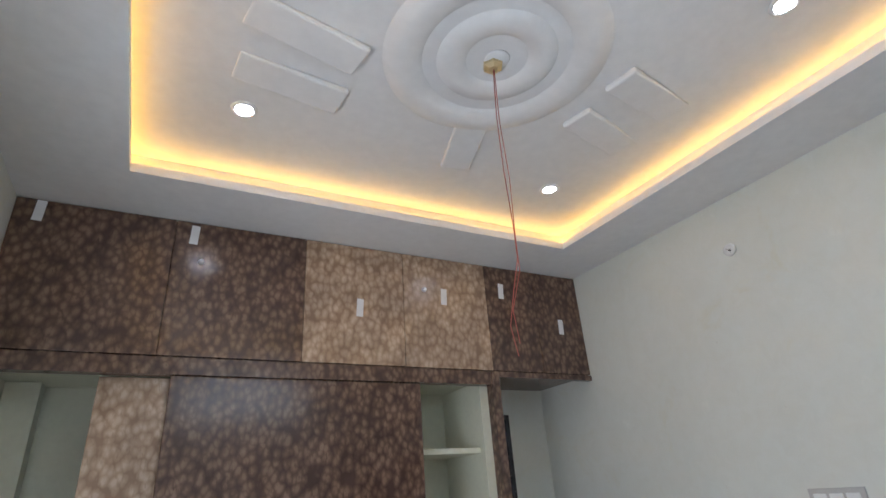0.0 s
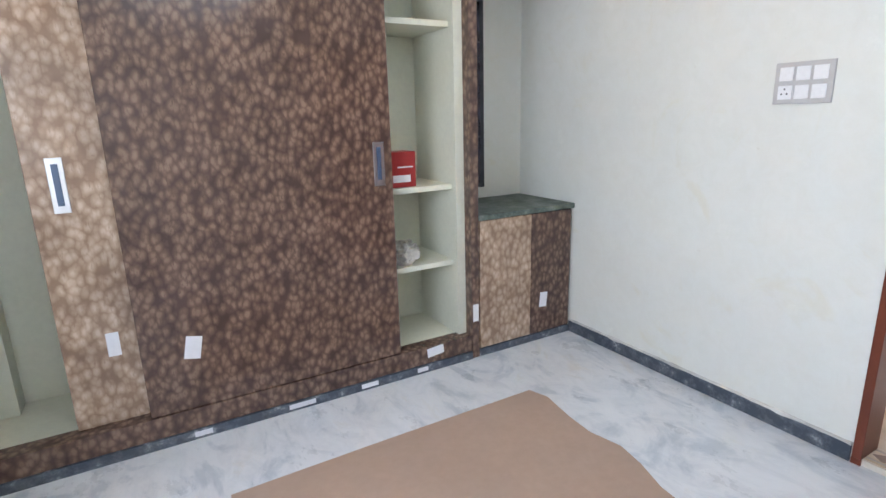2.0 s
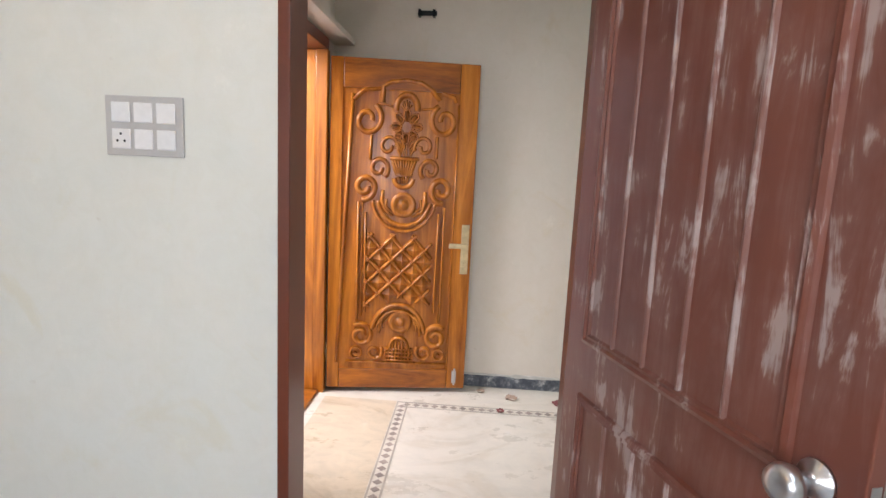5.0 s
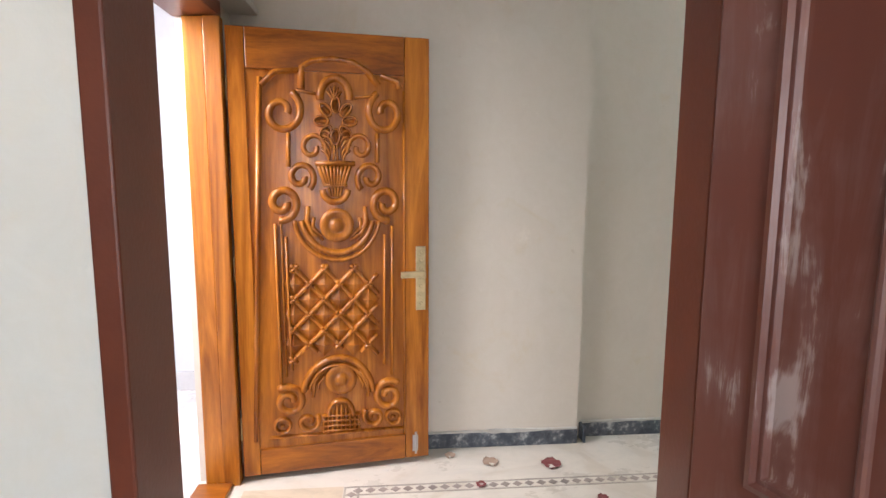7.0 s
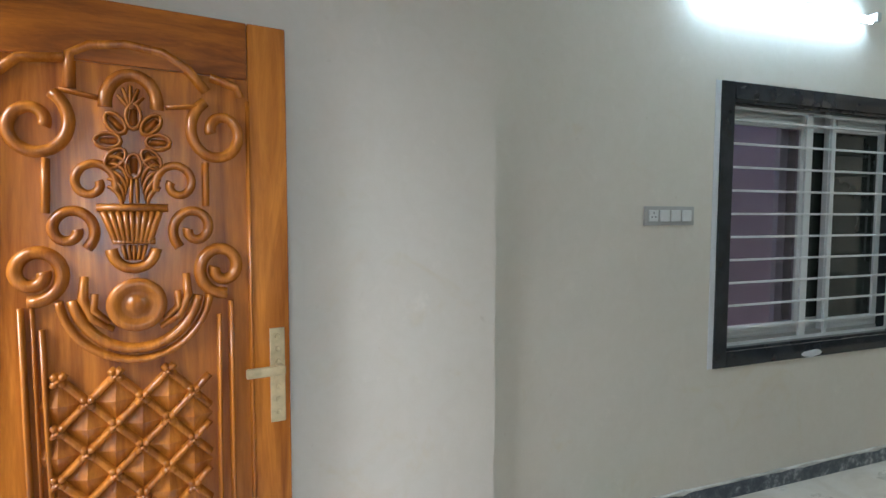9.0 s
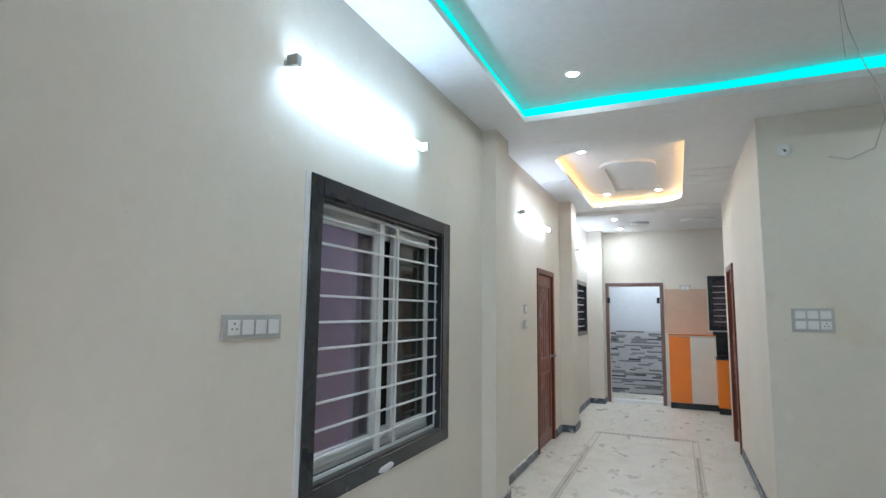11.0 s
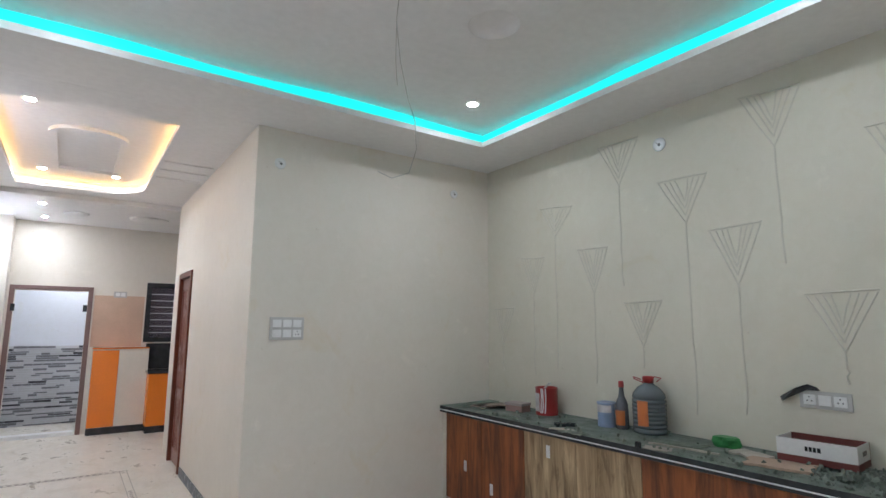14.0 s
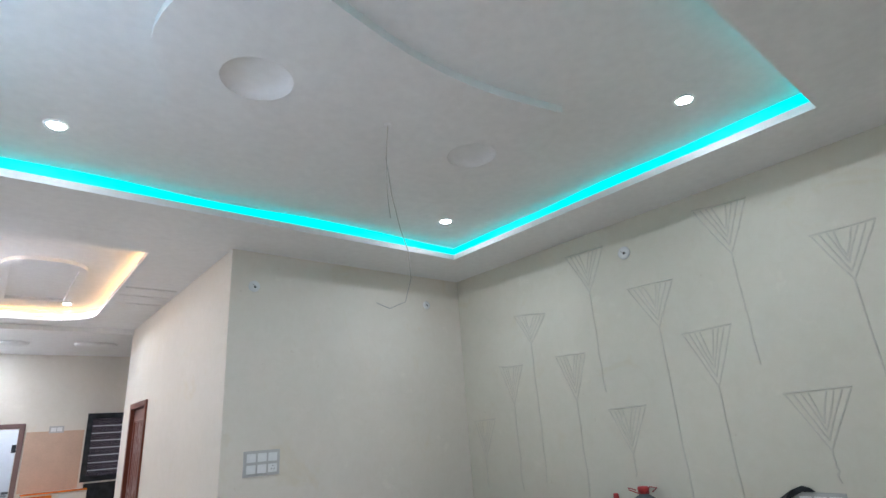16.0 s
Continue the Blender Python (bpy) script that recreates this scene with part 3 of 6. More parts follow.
for _pts in [_north + _east + _south + _west] + [[(x + r * math.cos(radians(a)), y + r * math.sin(radians(a))) for a in range(0, 360, 9)] for x, y, r in BOWLS]:
    _sp = _cu.splines.new("POLY")
    _sp.points.add(len(_pts) - 1)
    for _q, (x, y) in zip(_sp.points, _pts):
        _q.co = (x, y, 0, 1)
    _sp.use_cyclic_u = True
_tmp = new("platform_outline", _cu)
bpy.context.view_layer.update()
bm = bmesh.new()
bm.from_mesh(_tmp.to_mesh())
_tmp.to_mesh_clear()
bpy.data.objects.remove(_tmp)
for q in bm.verts:
    q.co.z -= 0.0225
bmesh.ops.recalc_face_normals(bm, faces=bm.faces)
part("platform", bm, M_CEIL, plat)
# passage tray relief
ceil2 = root("ceiling_panel", (1.04, -6.4, 3.219), "white raised arched panel in the passage ceiling", "ceiling ornament")
bm = bmesh.new()
_lp = rect_loop(-0.24, 0.24, -0.75, 0.65, (0, 0, 0.2, 0.2), 8)
_lo = rect_loop(-0.30, 0.30, -0.80, 0.72, (0, 0, 0.25, 0.25), 8)
ring_slab(bm, _lo, _lp, -0.03, 0)
part("panel_rim", bm, M_CEIL, ceil2)
for i, y in enumerate((-5.93, -6.24, -6.57)):
    for x0, x1 in ((XC + 0.03, T2[0] - 0.03), (T2[1] + 0.03, XE - 0.03)):
        if x0 > 1 and i:
            continue
        e = root("ceiling_groove", ((x0 + x1) / 2, y, HC), "thin white plaster line on the passage ceiling", "ceiling ornament", "plaster lines")
        pbox("bead", M_CEIL, e, -(x1 - x0) / 2, (x1 - x0) / 2, -0.02, 0.02, -0.014, 0, 0.004)
for x, y, w in ((0.25, -8.85, 0.5), (1.1, -8.9, 0.3)):
    e = root("ceiling_wave", (x, y, 3.04), "white curved plaster shape on the kitchen ceiling", "ceiling ornament")
    bm = bmesh.new()
    lathe(bm, [(w * 0.5, 0), (w * 0.47, -0.03), (w * 0.3, -0.045), (0.05, -0.05)], 28)
    for q in bm.verts:
        q.co.y *= 0.7
    part("wave", bm, M_CEIL, e, smooth=True)


# ---- tube lights ----
def tube_light(at, length, face, label="white tube light on the wall, switched on", lit=None):
    """face: -1 faces west (on an east wall), 2 faces north (on a south wall)."""
    e = root("tube_light", at, label, "tube light", "tube lights", rz={-1: 0, 2: -90}[face])
    L = length / 2
    pbox("batten", M_WHITE, e, -0.030, 0.0, -L, L, -0.012, 0.016, 0.005)
    for s in (-1, 1):
        pbox("end_cap", M_GREYPL, e, -0.085, -0.03, s * L - 0.018, s * L + 0.018, -0.024, 0.024, 0.005)
    bm = bmesh.new()
    tube_path(bm, [(-0.050, -L + 0.01, -0.010), (-0.050, 0, -0.010), (-0.050, L - 0.01, -0.010)], 0.018, 12)
    part("tube", bm, lit or M_TUBE, e, smooth=True)
    return e


tube_light((XE, -2.09, 2.585), 1.24, -1)
tube_light((XE, -5.62, 2.58), 1.22, -1, lit=M_TUBE2)
tube_light((XE, -8.95, 2.56), 1.22, -1, lit=M_TUBE2)
tube_light((-1.85, YS, 2.72), 1.22, 2)

# ---- skirtings ----
M_SMEAR = plain("white_plaster_smear", (0.62, 0.61, 0.58), 0.8, var=0.35, scale=30, bumpy=0.6)


def skirt(x0, x1, y0, y1, base=0.0, SK=0.09):
    bb = sbox("baseboard", M_SKIRT if base else M_SKIRTH, x0, x1, y0, y1, base, SK, "black stone skirting smeared with white paint", 0.002)
    along = 1 if y1 - y0 > x1 - x0 else 0
    a, b2 = ((x0, x1), (y0, y1))[along]
    if b2 - a < 0.3 or y0 < -6.5:
        return
    bm = bmesh.new()
    lo, hi = ((y0, y1), (x0, x1))[along]
    n = int((b2 - a) / 0.03)
    rows = []
    for k in range(n + 1):
        u = a + (b2 - a) * k / n
        w1, w2 = noise.noise(Vector((u * 9, lo * 7, 1))), noise.noise(Vector((u * 21, lo * 7, 5)))
        e1, e2, zt, zb = lo - 0.0006, hi + 0.0006, SK + 0.004 + 0.010 * max(0, w1) + 0.003 * w2, SK - 0.006 - 0.016 * max(0, w1 + 0.3 * w2)
        rows.append([bm.verts.new((v, u, z) if along else (u, v, z)) for v, z in ((e1, zb), (e1, zt - 0.002), ((lo + hi) / 2, zt), (e2, zt - 0.002), (e2, zb))])
    for p, q in zip(rows, rows[1:]):
        for i in range(5):
            j = (i + 1) % 5
            bm.faces.new((p[i], p[j], q[j], q[i]))
    bm.faces.new(rows[0])
    bm.faces.new(rows[-1])
    part("plaster_smear", bm, M_SMEAR, bb, "rough white plaster along the top edge")


skirt(-0.014, 0.0, 0.992, YF, FB, 0.058)
skirt(-0.014, 0.0, YS, 0.07, FB, 0.058)
skirt(WB, -0.014, YS, YS + 0.014, FB, 0.058)
skirt(1.961, 1.975, -0.405, YD)
skirt(1.961, XE - 0.014, YN - 0.014, YN)
skirt(XE - 0.014, XE, -3.95, YN - 0.014)
skirt(1.916, 1.93, -4.314, -3.936)
skirt(1.93, XE, -3.95, -3.936)
skirt(1.93, XE, -4.314, -4.30)
skirt(XE - 0.014, XE, -5.76, -4.314)
skirt(XE - 0.014, XE, -7.12, -6.76)
skirt(1.866, 1.88, -7.514, -7.106)
skirt(1.88, XE - 0.014, -7.12, -7.106)
skirt(XE - 0.014, XE, -9.62, -7.5)
skirt(1.80, XE - 0.014, -9.62, -9.606)
skirt(1.786, 1.80, YK, -9.606)
skirt(XC, XC + 0.014, -6.77, YH + 0.014)
skirt(-1.55, XC + 0.0, YH, YH + 0.014)
skirt(0.13, 0.144, 1.0, YD)
skirt(0.13, 0.144, YN, 0.06)


# ---- bedroom: wardrobe ----
def sticker(par, x, z, y=None, w=0.035, h=0.08, tilt=0.0):
    bm = bmesh.new()
    yy = (YF if y is None else y)
    quadbox(bm, -w / 2, w / 2, -0.0016, 0, -h / 2, h / 2)
    bmesh.ops.rotate(bm, verts=bm.verts, cent=(0, 0, 0), matrix=Matrix.Rotation(tilt, 3, "Y"))
    bmesh.ops.translate(bm, verts=bm.verts, vec=(x, yy - 0.0005, z))
    return part("sticker", bm, M_TAG, par, "small white paper sticker")


ward = root("wardrobe", (0, 0, 0), "half-open sliding wardrobe in dark brown and tan mottled laminate", "wardrobe")
pbox("stile", M_DARKLAM, ward, WB + 0.002, -3.255, YF, YF + 0.56, 0.022, 2.377)
pbox("top_rail", M_DARKLAM, ward, -3.253, -0.812, YF, YF + 0.06, 2.297, 2.377)
pbox("bottom_rail", M_DARKLAM, ward, -3.253, -0.812, YF, YF + 0.1, 0.022, 0.125)
pbox("divider", M_DARKLAM, ward, -0.810, -0.757, YF - 0.004, 3.265, FB, 2.377)
pbox("plinth", M_SKIRT, ward, WB + 0.002, -0.812, YF - 0.012, YF + 0.05, FB, 0.020)
pbox("back_panel", M_NICHE, ward, -3.253, -0.812, 3.24, 3.265, 0.10, 2.37)
pbox("inner_floor", M_NICHE, ward, -3.253, -0.812, YF + 0.102, 3.238, 0.07, 0.12)
pbox("inner_top", M_NICHE, ward, -3.253, -0.812, YF + 0.062, 3.238, 2.33, 2.37)
pbox("side_lining", M_NICHE, ward, -3.253, -3.243, YF + 0.062, 3.238, 0.122, 2.325)
pbox("partition", M_NICHE, ward, -0.868, -0.812, YF + 0.062, 3.238, 0.122, 2.325)
pbox("partition", M_NICHE, ward, -1.36, -1.33, YF + 0.13, 3.238, 0.122, 2.325)
pbox("partition", M_NICHE, ward, -1.13, -1.085, 3.15, 3.238, 0.122, 2.325)
pbox("corner_post", M_NICHE, ward, -3.241, -3.10, 3.10, 3.238, 0.122, 2.325, 0.002, "boxed cream corner post inside the wardrobe")
for z in (0.60, 1.06, 1.95):
    pbox("shelf", M_NICHE, ward, -1.328, -0.870, YF + 0.105, 3.238, z - 0.032, z, 0.003, "cream painted plywood shelf")


def slide_door(x0, x1, y, mat, hx, label):
    bm = bmesh.new()
    quadbox(bm, x0, x1, y, y + 0.025, 0.127, 2.294, 0.003)
    d = part("sliding_door", bm, mat, ward, label)
    bm = bmesh.new()
    quadbox(bm, hx - 0.03, hx + 0.03, y - 0.004, y, 1.10, 1.325, 0.002)
    part("handle", bm, M_METAL, d, "long recessed chrome pull")
    bm = bmesh.new()
    quadbox(bm, hx - 0.012, hx + 0.012, y - 0.006, y - 0.0045, 1.13, 1.30, 0.001)
    part("handle_slot", bm, plain("blue_grey_slot", (0.10, 0.14, 0.22), 0.2, 0.3, bumpy=0), d, "dark slot of the pull")
    return d


slide_door(-2.565, -1.29, YF + 0.012, M_DARKLAM, -1.365, "dark brown mottled sliding door, glossy")
slide_door(-2.85, -1.70, YF + 0.072, M_TANLAM, -2.745, "tan mottled sliding door, glossy")
sticker(ward, -2.35, 0.43, YF + 0.012, 0.07, 0.11, 0.2)
sticker(ward, -2.66, 0.50, YF + 0.072, 0.05, 0.11)
sticker(ward, -1.07, 0.09, YF, 0.11, 0.055, -0.1)
sticker(ward, -0.783, 0.27, YF - 0.004, 0.04, 0.11)
for x, w in ((-1.95, 0.14), (-1.55, 0.1), (-2.4, 0.08), (-1.2, 0.07)):
    bm = bmesh.new()
    quadbox(bm, x, x + w, YF - 0.0135, YF - 0.0121, -0.014, 0.012)
    part("plaster_smear", bm, M_TAG, ward, "white plaster smear")

# tin and bundle on the shelves
tin = root("red_box", (-1.17, 2.90, 1.06), "red square paper box, worn, on a cream shelf", "box")
bm = bmesh.new()
quadbox(bm, -0.085, 0.085, -0.06, 0.06, 0, 0.20, 0.004)
part("carton", bm, M_RED, tin)
bm = bmesh.new()
quadbox(bm, -0.06, 0.05, -0.0615, -0.0602, 0.03, 0.07)
part("label_band", bm, M_TAG, tin, "pale printed band")
bm = bmesh.new()
quadbox(bm, -0.03, 0.065, -0.0618, -0.0604, 0.11, 0.118)
part("label_band", bm, M_TAG, tin, "pale printed band")
rag = root("crumpled_bag", (-1.16, 2.90, 0.60), "crumpled grey plastic bag on a cream shelf", "bag")
bm = bmesh.new()
bmesh.ops.create_icosphere(bm, subdivisions=4, radius=0.1)
for q in bm.verts:
    n = noise.noise(q.co * 22) * 0.5 + noise.noise(q.co * 50) * 0.25
    q.co *= 1 + n * 0.55
    q.co.z = max(0, q.co.z * 0.75 + 0.065)
part("bag", bm, plain("dull_plastic_film", (0.50, 0.48, 0.44), 0.3, var=0.4, scale=30), rag)

# ---- bedroom: loft cupboard ----
loft = root("loft_cupboard", (0, 0, 0), "high loft cupboard with dark brown and tan mottled laminate doors", "cupboard")
pbox("carcass", M_DARKLAM, loft, WB + 0.002, -0.002, YF + 0.022, 3.268, 2.380, BC - 0.002)
for k, (x0, x1, mt, nm) in enumerate(((WB + 0.003, -2.641, M_DARKLAM, "dark brown"), (-2.638, -1.973, M_DARKLAM, "dark brown"), (-1.970, -1.382, M_TANLAM, "tan"),
                                      (-1.379, -0.79, M_TANLAM, "tan"), (-0.787, -0.395, M_DARKLAM, "dark brown"), (-0.392, -0.003, M_DARKLAM, "dark brown"))):
    bm = bmesh.new()
    quadbox(bm, x0, x1, YF, YF + 0.02, 2.384, BC - 0.004, 0.002)
    part("door", bm, mt, loft, nm + " mottled laminate door")
for x, z in ((-3.21, 3.03), (-2.55, 3.015), (-1.105, 2.83), (-1.654, 2.707), (-0.668, 2.916), (-0.197, 2.706)):
    sticker(loft, x, z, YF, 0.04, 0.105, 0.05)
for x, z in ((-2.504, 2.868), (-1.241, 2.863)):
    bm = bmesh.new()
    lathe(bm, [(0.016, 0), (0.014, -0.012), (0.006, -0.02)], 14, (x, YF, z), "y")
    part("knob", bm, M_METAL, loft, "small chrome knob")
pbox("pelmet", M_DARKLAM, loft, -0.79, -0.003, YF - 0.006, YF + 0.03, 2.344, 2.378)

# ---- bedroom: base cabinet ----
cab = root("base_cabinet", (0, 0, 0), "low corner cabinet with a tan and a dark mottled laminate door", "cabinet")
pbox("carcass", M_DARKLAM, cab, -0.754, -0.016, YF + 0.02, 3.268, 0.022, 0.838)
pbox("plinth", M_SKIRT, cab, -0.754, -0.016, YF - 0.005, 3.1, FB, 0.020)
pbox("door", M_TANLAM, cab, -0.745, -0.352, YF, YF + 0.018, 0.024, 0.835, 0.002, "tan mottled laminate door")
pbox("door", M_DARKLAM, cab, -0.348, -0.018, YF, YF + 0.018, 0.024, 0.835, 0.002, "dark mottled laminate door")
sticker(cab, -0.245, 0.25, YF, 0.06, 0.10, 0.1)
slab = root("stone_top", (0, 0, 0.84), "dusty black granite top on the low cabinet", "worktop")
pbox("slab", M_COUNTER, slab, -0.754, -0.003, YF - 0.015, 3.268, 0, 0.033, 0.004)

# niche window behind the wardrobe
win = root("window", (0, 0, 0), "narrow barred window with a dark granite frame in the niche", "window")
for a in ((-0.80, -0.77, 0.95, 2.2), (-0.36, -0.33, 0.95, 2.2), (-0.77, -0.36, 0.95, 0.985), (-0.77, -0.36, 2.165, 2.2)):
    pbox("frame", M_BLACK, win, a[0], a[1], 3.255, 3.41, a[2], a[3])
for k in range(9):
    z = 1.05 + k * 0.125
    bm = bmesh.new()
    tube_path(bm, [(-0.77, 3.31, z), (-0.56, 3.31, z), (-0.36, 3.31, z)], 0.006, 6)
    part("bar", bm, M_GRILL, win)
pbox("mullion", M_GRILL, win, -0.385, -0.362, 3.32, 3.34, 0.985, 2.165)
pbox("pane", M_GLASS, win, -0.77, -0.385, 3.355, 3.359, 0.985, 2.165)

# ---- switchboards ----
def switchboard(at, rz, cols, rows, label, w=0.078, h=0.075, sockets=()):
    """Stands out from a wall; its face looks along local -y."""
    e = root("switchboard", at, label, "switchboard", rz=rz)
    W, H = cols * w + 0.03, rows * h + 0.02
    bm = bmesh.new()
    quadbox(bm, -W / 2, W / 2, -0.010, 0, -H / 2, H / 2, 0.003)
    part("plate", bm, M_GREYPL, e)
    for i in range(cols):
        for j in range(rows):
            cx, cz = (i - (cols - 1) / 2) * w, (j - (rows - 1) / 2) * h
            bm = bmesh.new()
            quadbox(bm, cx - w * 0.42, cx + w * 0.42, -0.016, -0.0105, cz - h * 0.38, cz + h * 0.38, 0.003)
            nm = "socket" if (i, j) in sockets else "switch"
            sp = part(nm, bm, M_WHITE, e, "white socket module" if nm == "socket" else "")
            if nm == "socket":
                for dx, dz in ((0, 0.014), (-0.011, -0.006), (0.011, -0.006)):
                    bm = bmesh.new()
                    lathe(bm, [(0.004, -0.0165), (0.003, -0.0172)], 8, (cx + dx, 0, cz + dz), "y")
                    part("pin_hole", bm, M_BLACK, sp)
    return e


switchboard((0, 1.379, 1.544), -90, 3, 2, "grey plate with six white switch modules on the bedroom wall", w=0.067, sockets=((0, 0),))
switchboard((-0.32, YH, 1.533), 180, 3, 2, "grey plate with six white switch modules on the hall wall", sockets=((2, 0),))
switchboard((XE, -1.37, 1.497), -90, 4, 1, "grey plate with four white switch modules beside the window", w=0.068, h=0.072, sockets=((0, 0),))
switchboard((XW, -1.655, 1.165), 90, 3, 1, "dusty grey plate with two sockets and a switch above the counter", w=0.072, h=0.072, sockets=((0, 0), (2, 0)))
switchboard((XE, -5.29, 1.60), -90, 1, 1, "small white switch plate in the passage")
switchboard((XE, -5.29, 1.44), -90, 1, 1, "small white switch plate in the passage")
switchboard((0.45, YK, 2.02), 180, 2, 1, "small white socket plate high on the far wall", w=0.07, h=0.07)
# dark flap above the sockets
flap = root("loose_cover", (XW + 0.012, -1.725, 1.22), "loose crumpled dark plastic cover hanging over the sockets", "cover")
bm = bmesh.new()
_fl = [(-0.145, -0.052), (-0.135, -0.075), (-0.07, -0.038), (-0.01, -0.006), (0.055, -0.004), (0.035, 0.014), (-0.005, 0.026), (-0.06, 0.004)]
lo = [bm.verts.new((0, y, z)) for y, z in _fl]
hi = [bm.verts.new((0.012 + 0.006 * math.sin(i * 2.1), y, z)) for i, (y, z) in enumerate(_fl)]
bm.faces.new(lo)
bm.faces.new(hi)
for i in range(len(_fl)):
    j = (i + 1) % len(_fl)
    bm.faces.new((lo[i], lo[j], hi[j], hi[i]))
part("cover", bm, M_BLACK, flap)


def round_plate(at, rz, r, label):
    e = root("round_plate", at, label, "cover plate", rz=rz)
    bm = bmesh.new()
    lathe(bm, [(r, 0), (r * 0.96, -0.008), (r * 0.5, -0.010)], 24, (0, 0, 0), "y")
    part("disc", bm, M_WHITE, e, smooth=True)
    bm = bmesh.new()
    lathe(bm, [(r * 0.22, -0.0105), (r * 0.18, -0.012)], 10, (0.004, 0, -0.004), "y")
    part("hole", bm, M_BLACK, e)
    bm = bmesh.new()
    tube_path(bm, [(-r * 0.4, -0.012, r * 0.3), (0, -0.02, 0), (r * 0.4, -0.012, -r * 0.2)], 0.0025, 6)
    part("wire_end", bm, M_WIREG, e)
    return e


round_plate((XW, -2.54, 2.85), 90, 0.05, "round white wiring plate on the grey-cream wall")
round_plate((-0.21, YH, 2.82), 180, 0.045, "round white wiring plate with an open hole")
round_plate((-1.90, YH, 2.82), 180, 0.04, "round white wiring plate near the corner")
round_plate((0.0, 1.50, 2.80), -90, 0.035, "small round wiring hole cover on the bedroom wall")


# ---- doors ----
def door_frame(name, axis, at, a0, a1, h, depth0, depth1, mat, fw=0.065, label="", cat="door frame", rebate=False, foot=0.0):
    """axis x: the frame stands in a wall that runs along y."""
    e = root(name, (0, 0, 0), label, cat)
    for kind, u0, u1, z0, z1 in (("jamb", a0, a0 + fw, 0, h), ("jamb", a1 - fw, a1, 0, h), ("head", a0 + fw, a1 - fw, h - fw, h)):
        if rebate and u0 == a0:
            bm = bmesh.new()
            quadbox(bm, depth0, 0.036, a0, a0 + 0.010, foot, h, 0.002)
            quadbox(bm, 0.0365, depth1, a0, a0 + fw, 0, h, 0.004)
            part(kind, bm, mat, e)
        elif axis == "x":
            if foot and kind == "jamb":
                pbox("jamb_foot", mat, e, depth0, -0.0005, u0, u1, foot, -0.0005)
            pbox(kind, mat, e, depth0, depth1, u0, u1, z0, z1, 0.004)
        else:
            pbox(kind, mat, e, u0, u1, depth0, depth1, z0, z1, 0.004)
    return e


door_frame("door_frame", "x", 0, 0.075, 0.987, 2.135, -0.012, 0.142, M_BROWNF, 0.036, "dark brown painted wooden frame of the bedroom doorway", rebate=True, foot=FB)
door_frame("door_frame", "x", 0, -6.70, -5.82, 2.08, XE - 0.012, XE + 0.1, M_BROWNF, 0.06, "dark brown wooden frame of the passage door")
door_frame("door_frame", "x", 0, -7.60, -6.83, 2.17, XC - 0.1, XC + 0.02, M_BROWNF, 0.06, "dark brown wooden frame in the passage wall")
door_frame("door_frame", "y", 0, 0.80, 1.78, 2.115, YK - 0.02, YK + 0.02, plain("pale_brown_frame", (0.20, 0.12, 0.11), 0.4), 0.06, "dark brown frame round the far doorway")
for s in (0.862, 1.70):
    e = root("hinge_plate", (s, YK - 0.01, 1.80), "small dark hinge plate on the far door frame", "hinge", "hinges of the far door")
    pbox("plate", M_BLACK, e, -0.0, 0.05, 0.012, 0.032, -0.05, 0.05, 0.003)


def brown_leaf(at, rz, w, h=2.06, knob=True, label=""):
    """Panelled leaf from its hinge along local +x; its face looks along local -y."""
    e = root("door_leaf", at, label, "door", rz=rz)
    bm = bmesh.new()
    quadbox(bm, 0, w, 0.0, 0.034, 0.01, h, 0.003)
    part("leaf", bm, M_BROWN, e)
    for z0, z1 in ((0.15, 0.86), (1.005, h - 0.11)):
        x0, x1 = 0.095, w - 0.115
        bm = bmesh.new()
        fl = rect_loop(x0, x1, z0, z1, seg=1)
        n = len(fl)
        rows = []
        for off, hh in ((0, 0), (0.004, 0.009), (0.014, 0.013), (0.020, 0.006), (0.028, 0.008), (0.034, 0.001)):
            lp = rect_loop(x0 + off, x1 - off, z0 + off, z1 - off, seg=1)
            rows.append([bm.verts.new((x, -hh, z)) for x, z in lp])
        for a, b in zip(rows, rows[1:]):
            for i in range(n):
                j = (i + 1) % n
                bm.faces.new((a[i], a[j], b[j], b[i]))
        bm.faces.new(rows[-1])
        part("panel", bm, M_BROWN, e)
        for k in range(1, 5):
            xx = x0 + 0.02 + (x1 - x0 - 0.04) * k / 5
            bm = bmesh.new()
            ridge(bm, [(xx, z0 + 0.03), (xx, (z0 + z1) / 2), (xx, z1 - 0.03)], 0.016, 0.007, lambda u, v, q: (u, -0.001 - q, v))
            part("bead", bm, M_BROWND, e, "moulded bead rubbed with white dust")
    if knob:
        for s in (-1, 1):
            bm = bmesh.new()
            y0 = 0 if s < 0 else 0.034
            lathe(bm, [(0.032, y0), (0.031, y0 + s * 0.006), (0.013, y0 + s * 0.010), (0.012, y0 + s * 0.035), (0.026, y0 + s * 0.045), (0.031, y0 + s * 0.06), (0.026, y0 + s * 0.075), (0.01, y0 + s * 0.08)], 20, (w - 0.07, 0, 1.03), "y")
            part("knob", bm, M_METAL, e, "round chrome door knob", True)
        bm = bmesh.new()
        quadbox(bm, w - 0.0005, w + 0.002, 0.008, 0.026, 1.0, 1.06, 0.001)
        part("latch_plate", bm, M_METAL, e)
    for z in (0.3, 1.05, 1.8):
        bm = bmesh.new()
        tube_path(bm, [(-0.004, 0.036, z - 0.05), (-0.004, 0.036, z), (-0.004, 0.036, z + 0.05)], 0.006, 8)
        part("hinge", bm, M_METAL, e)
    return e


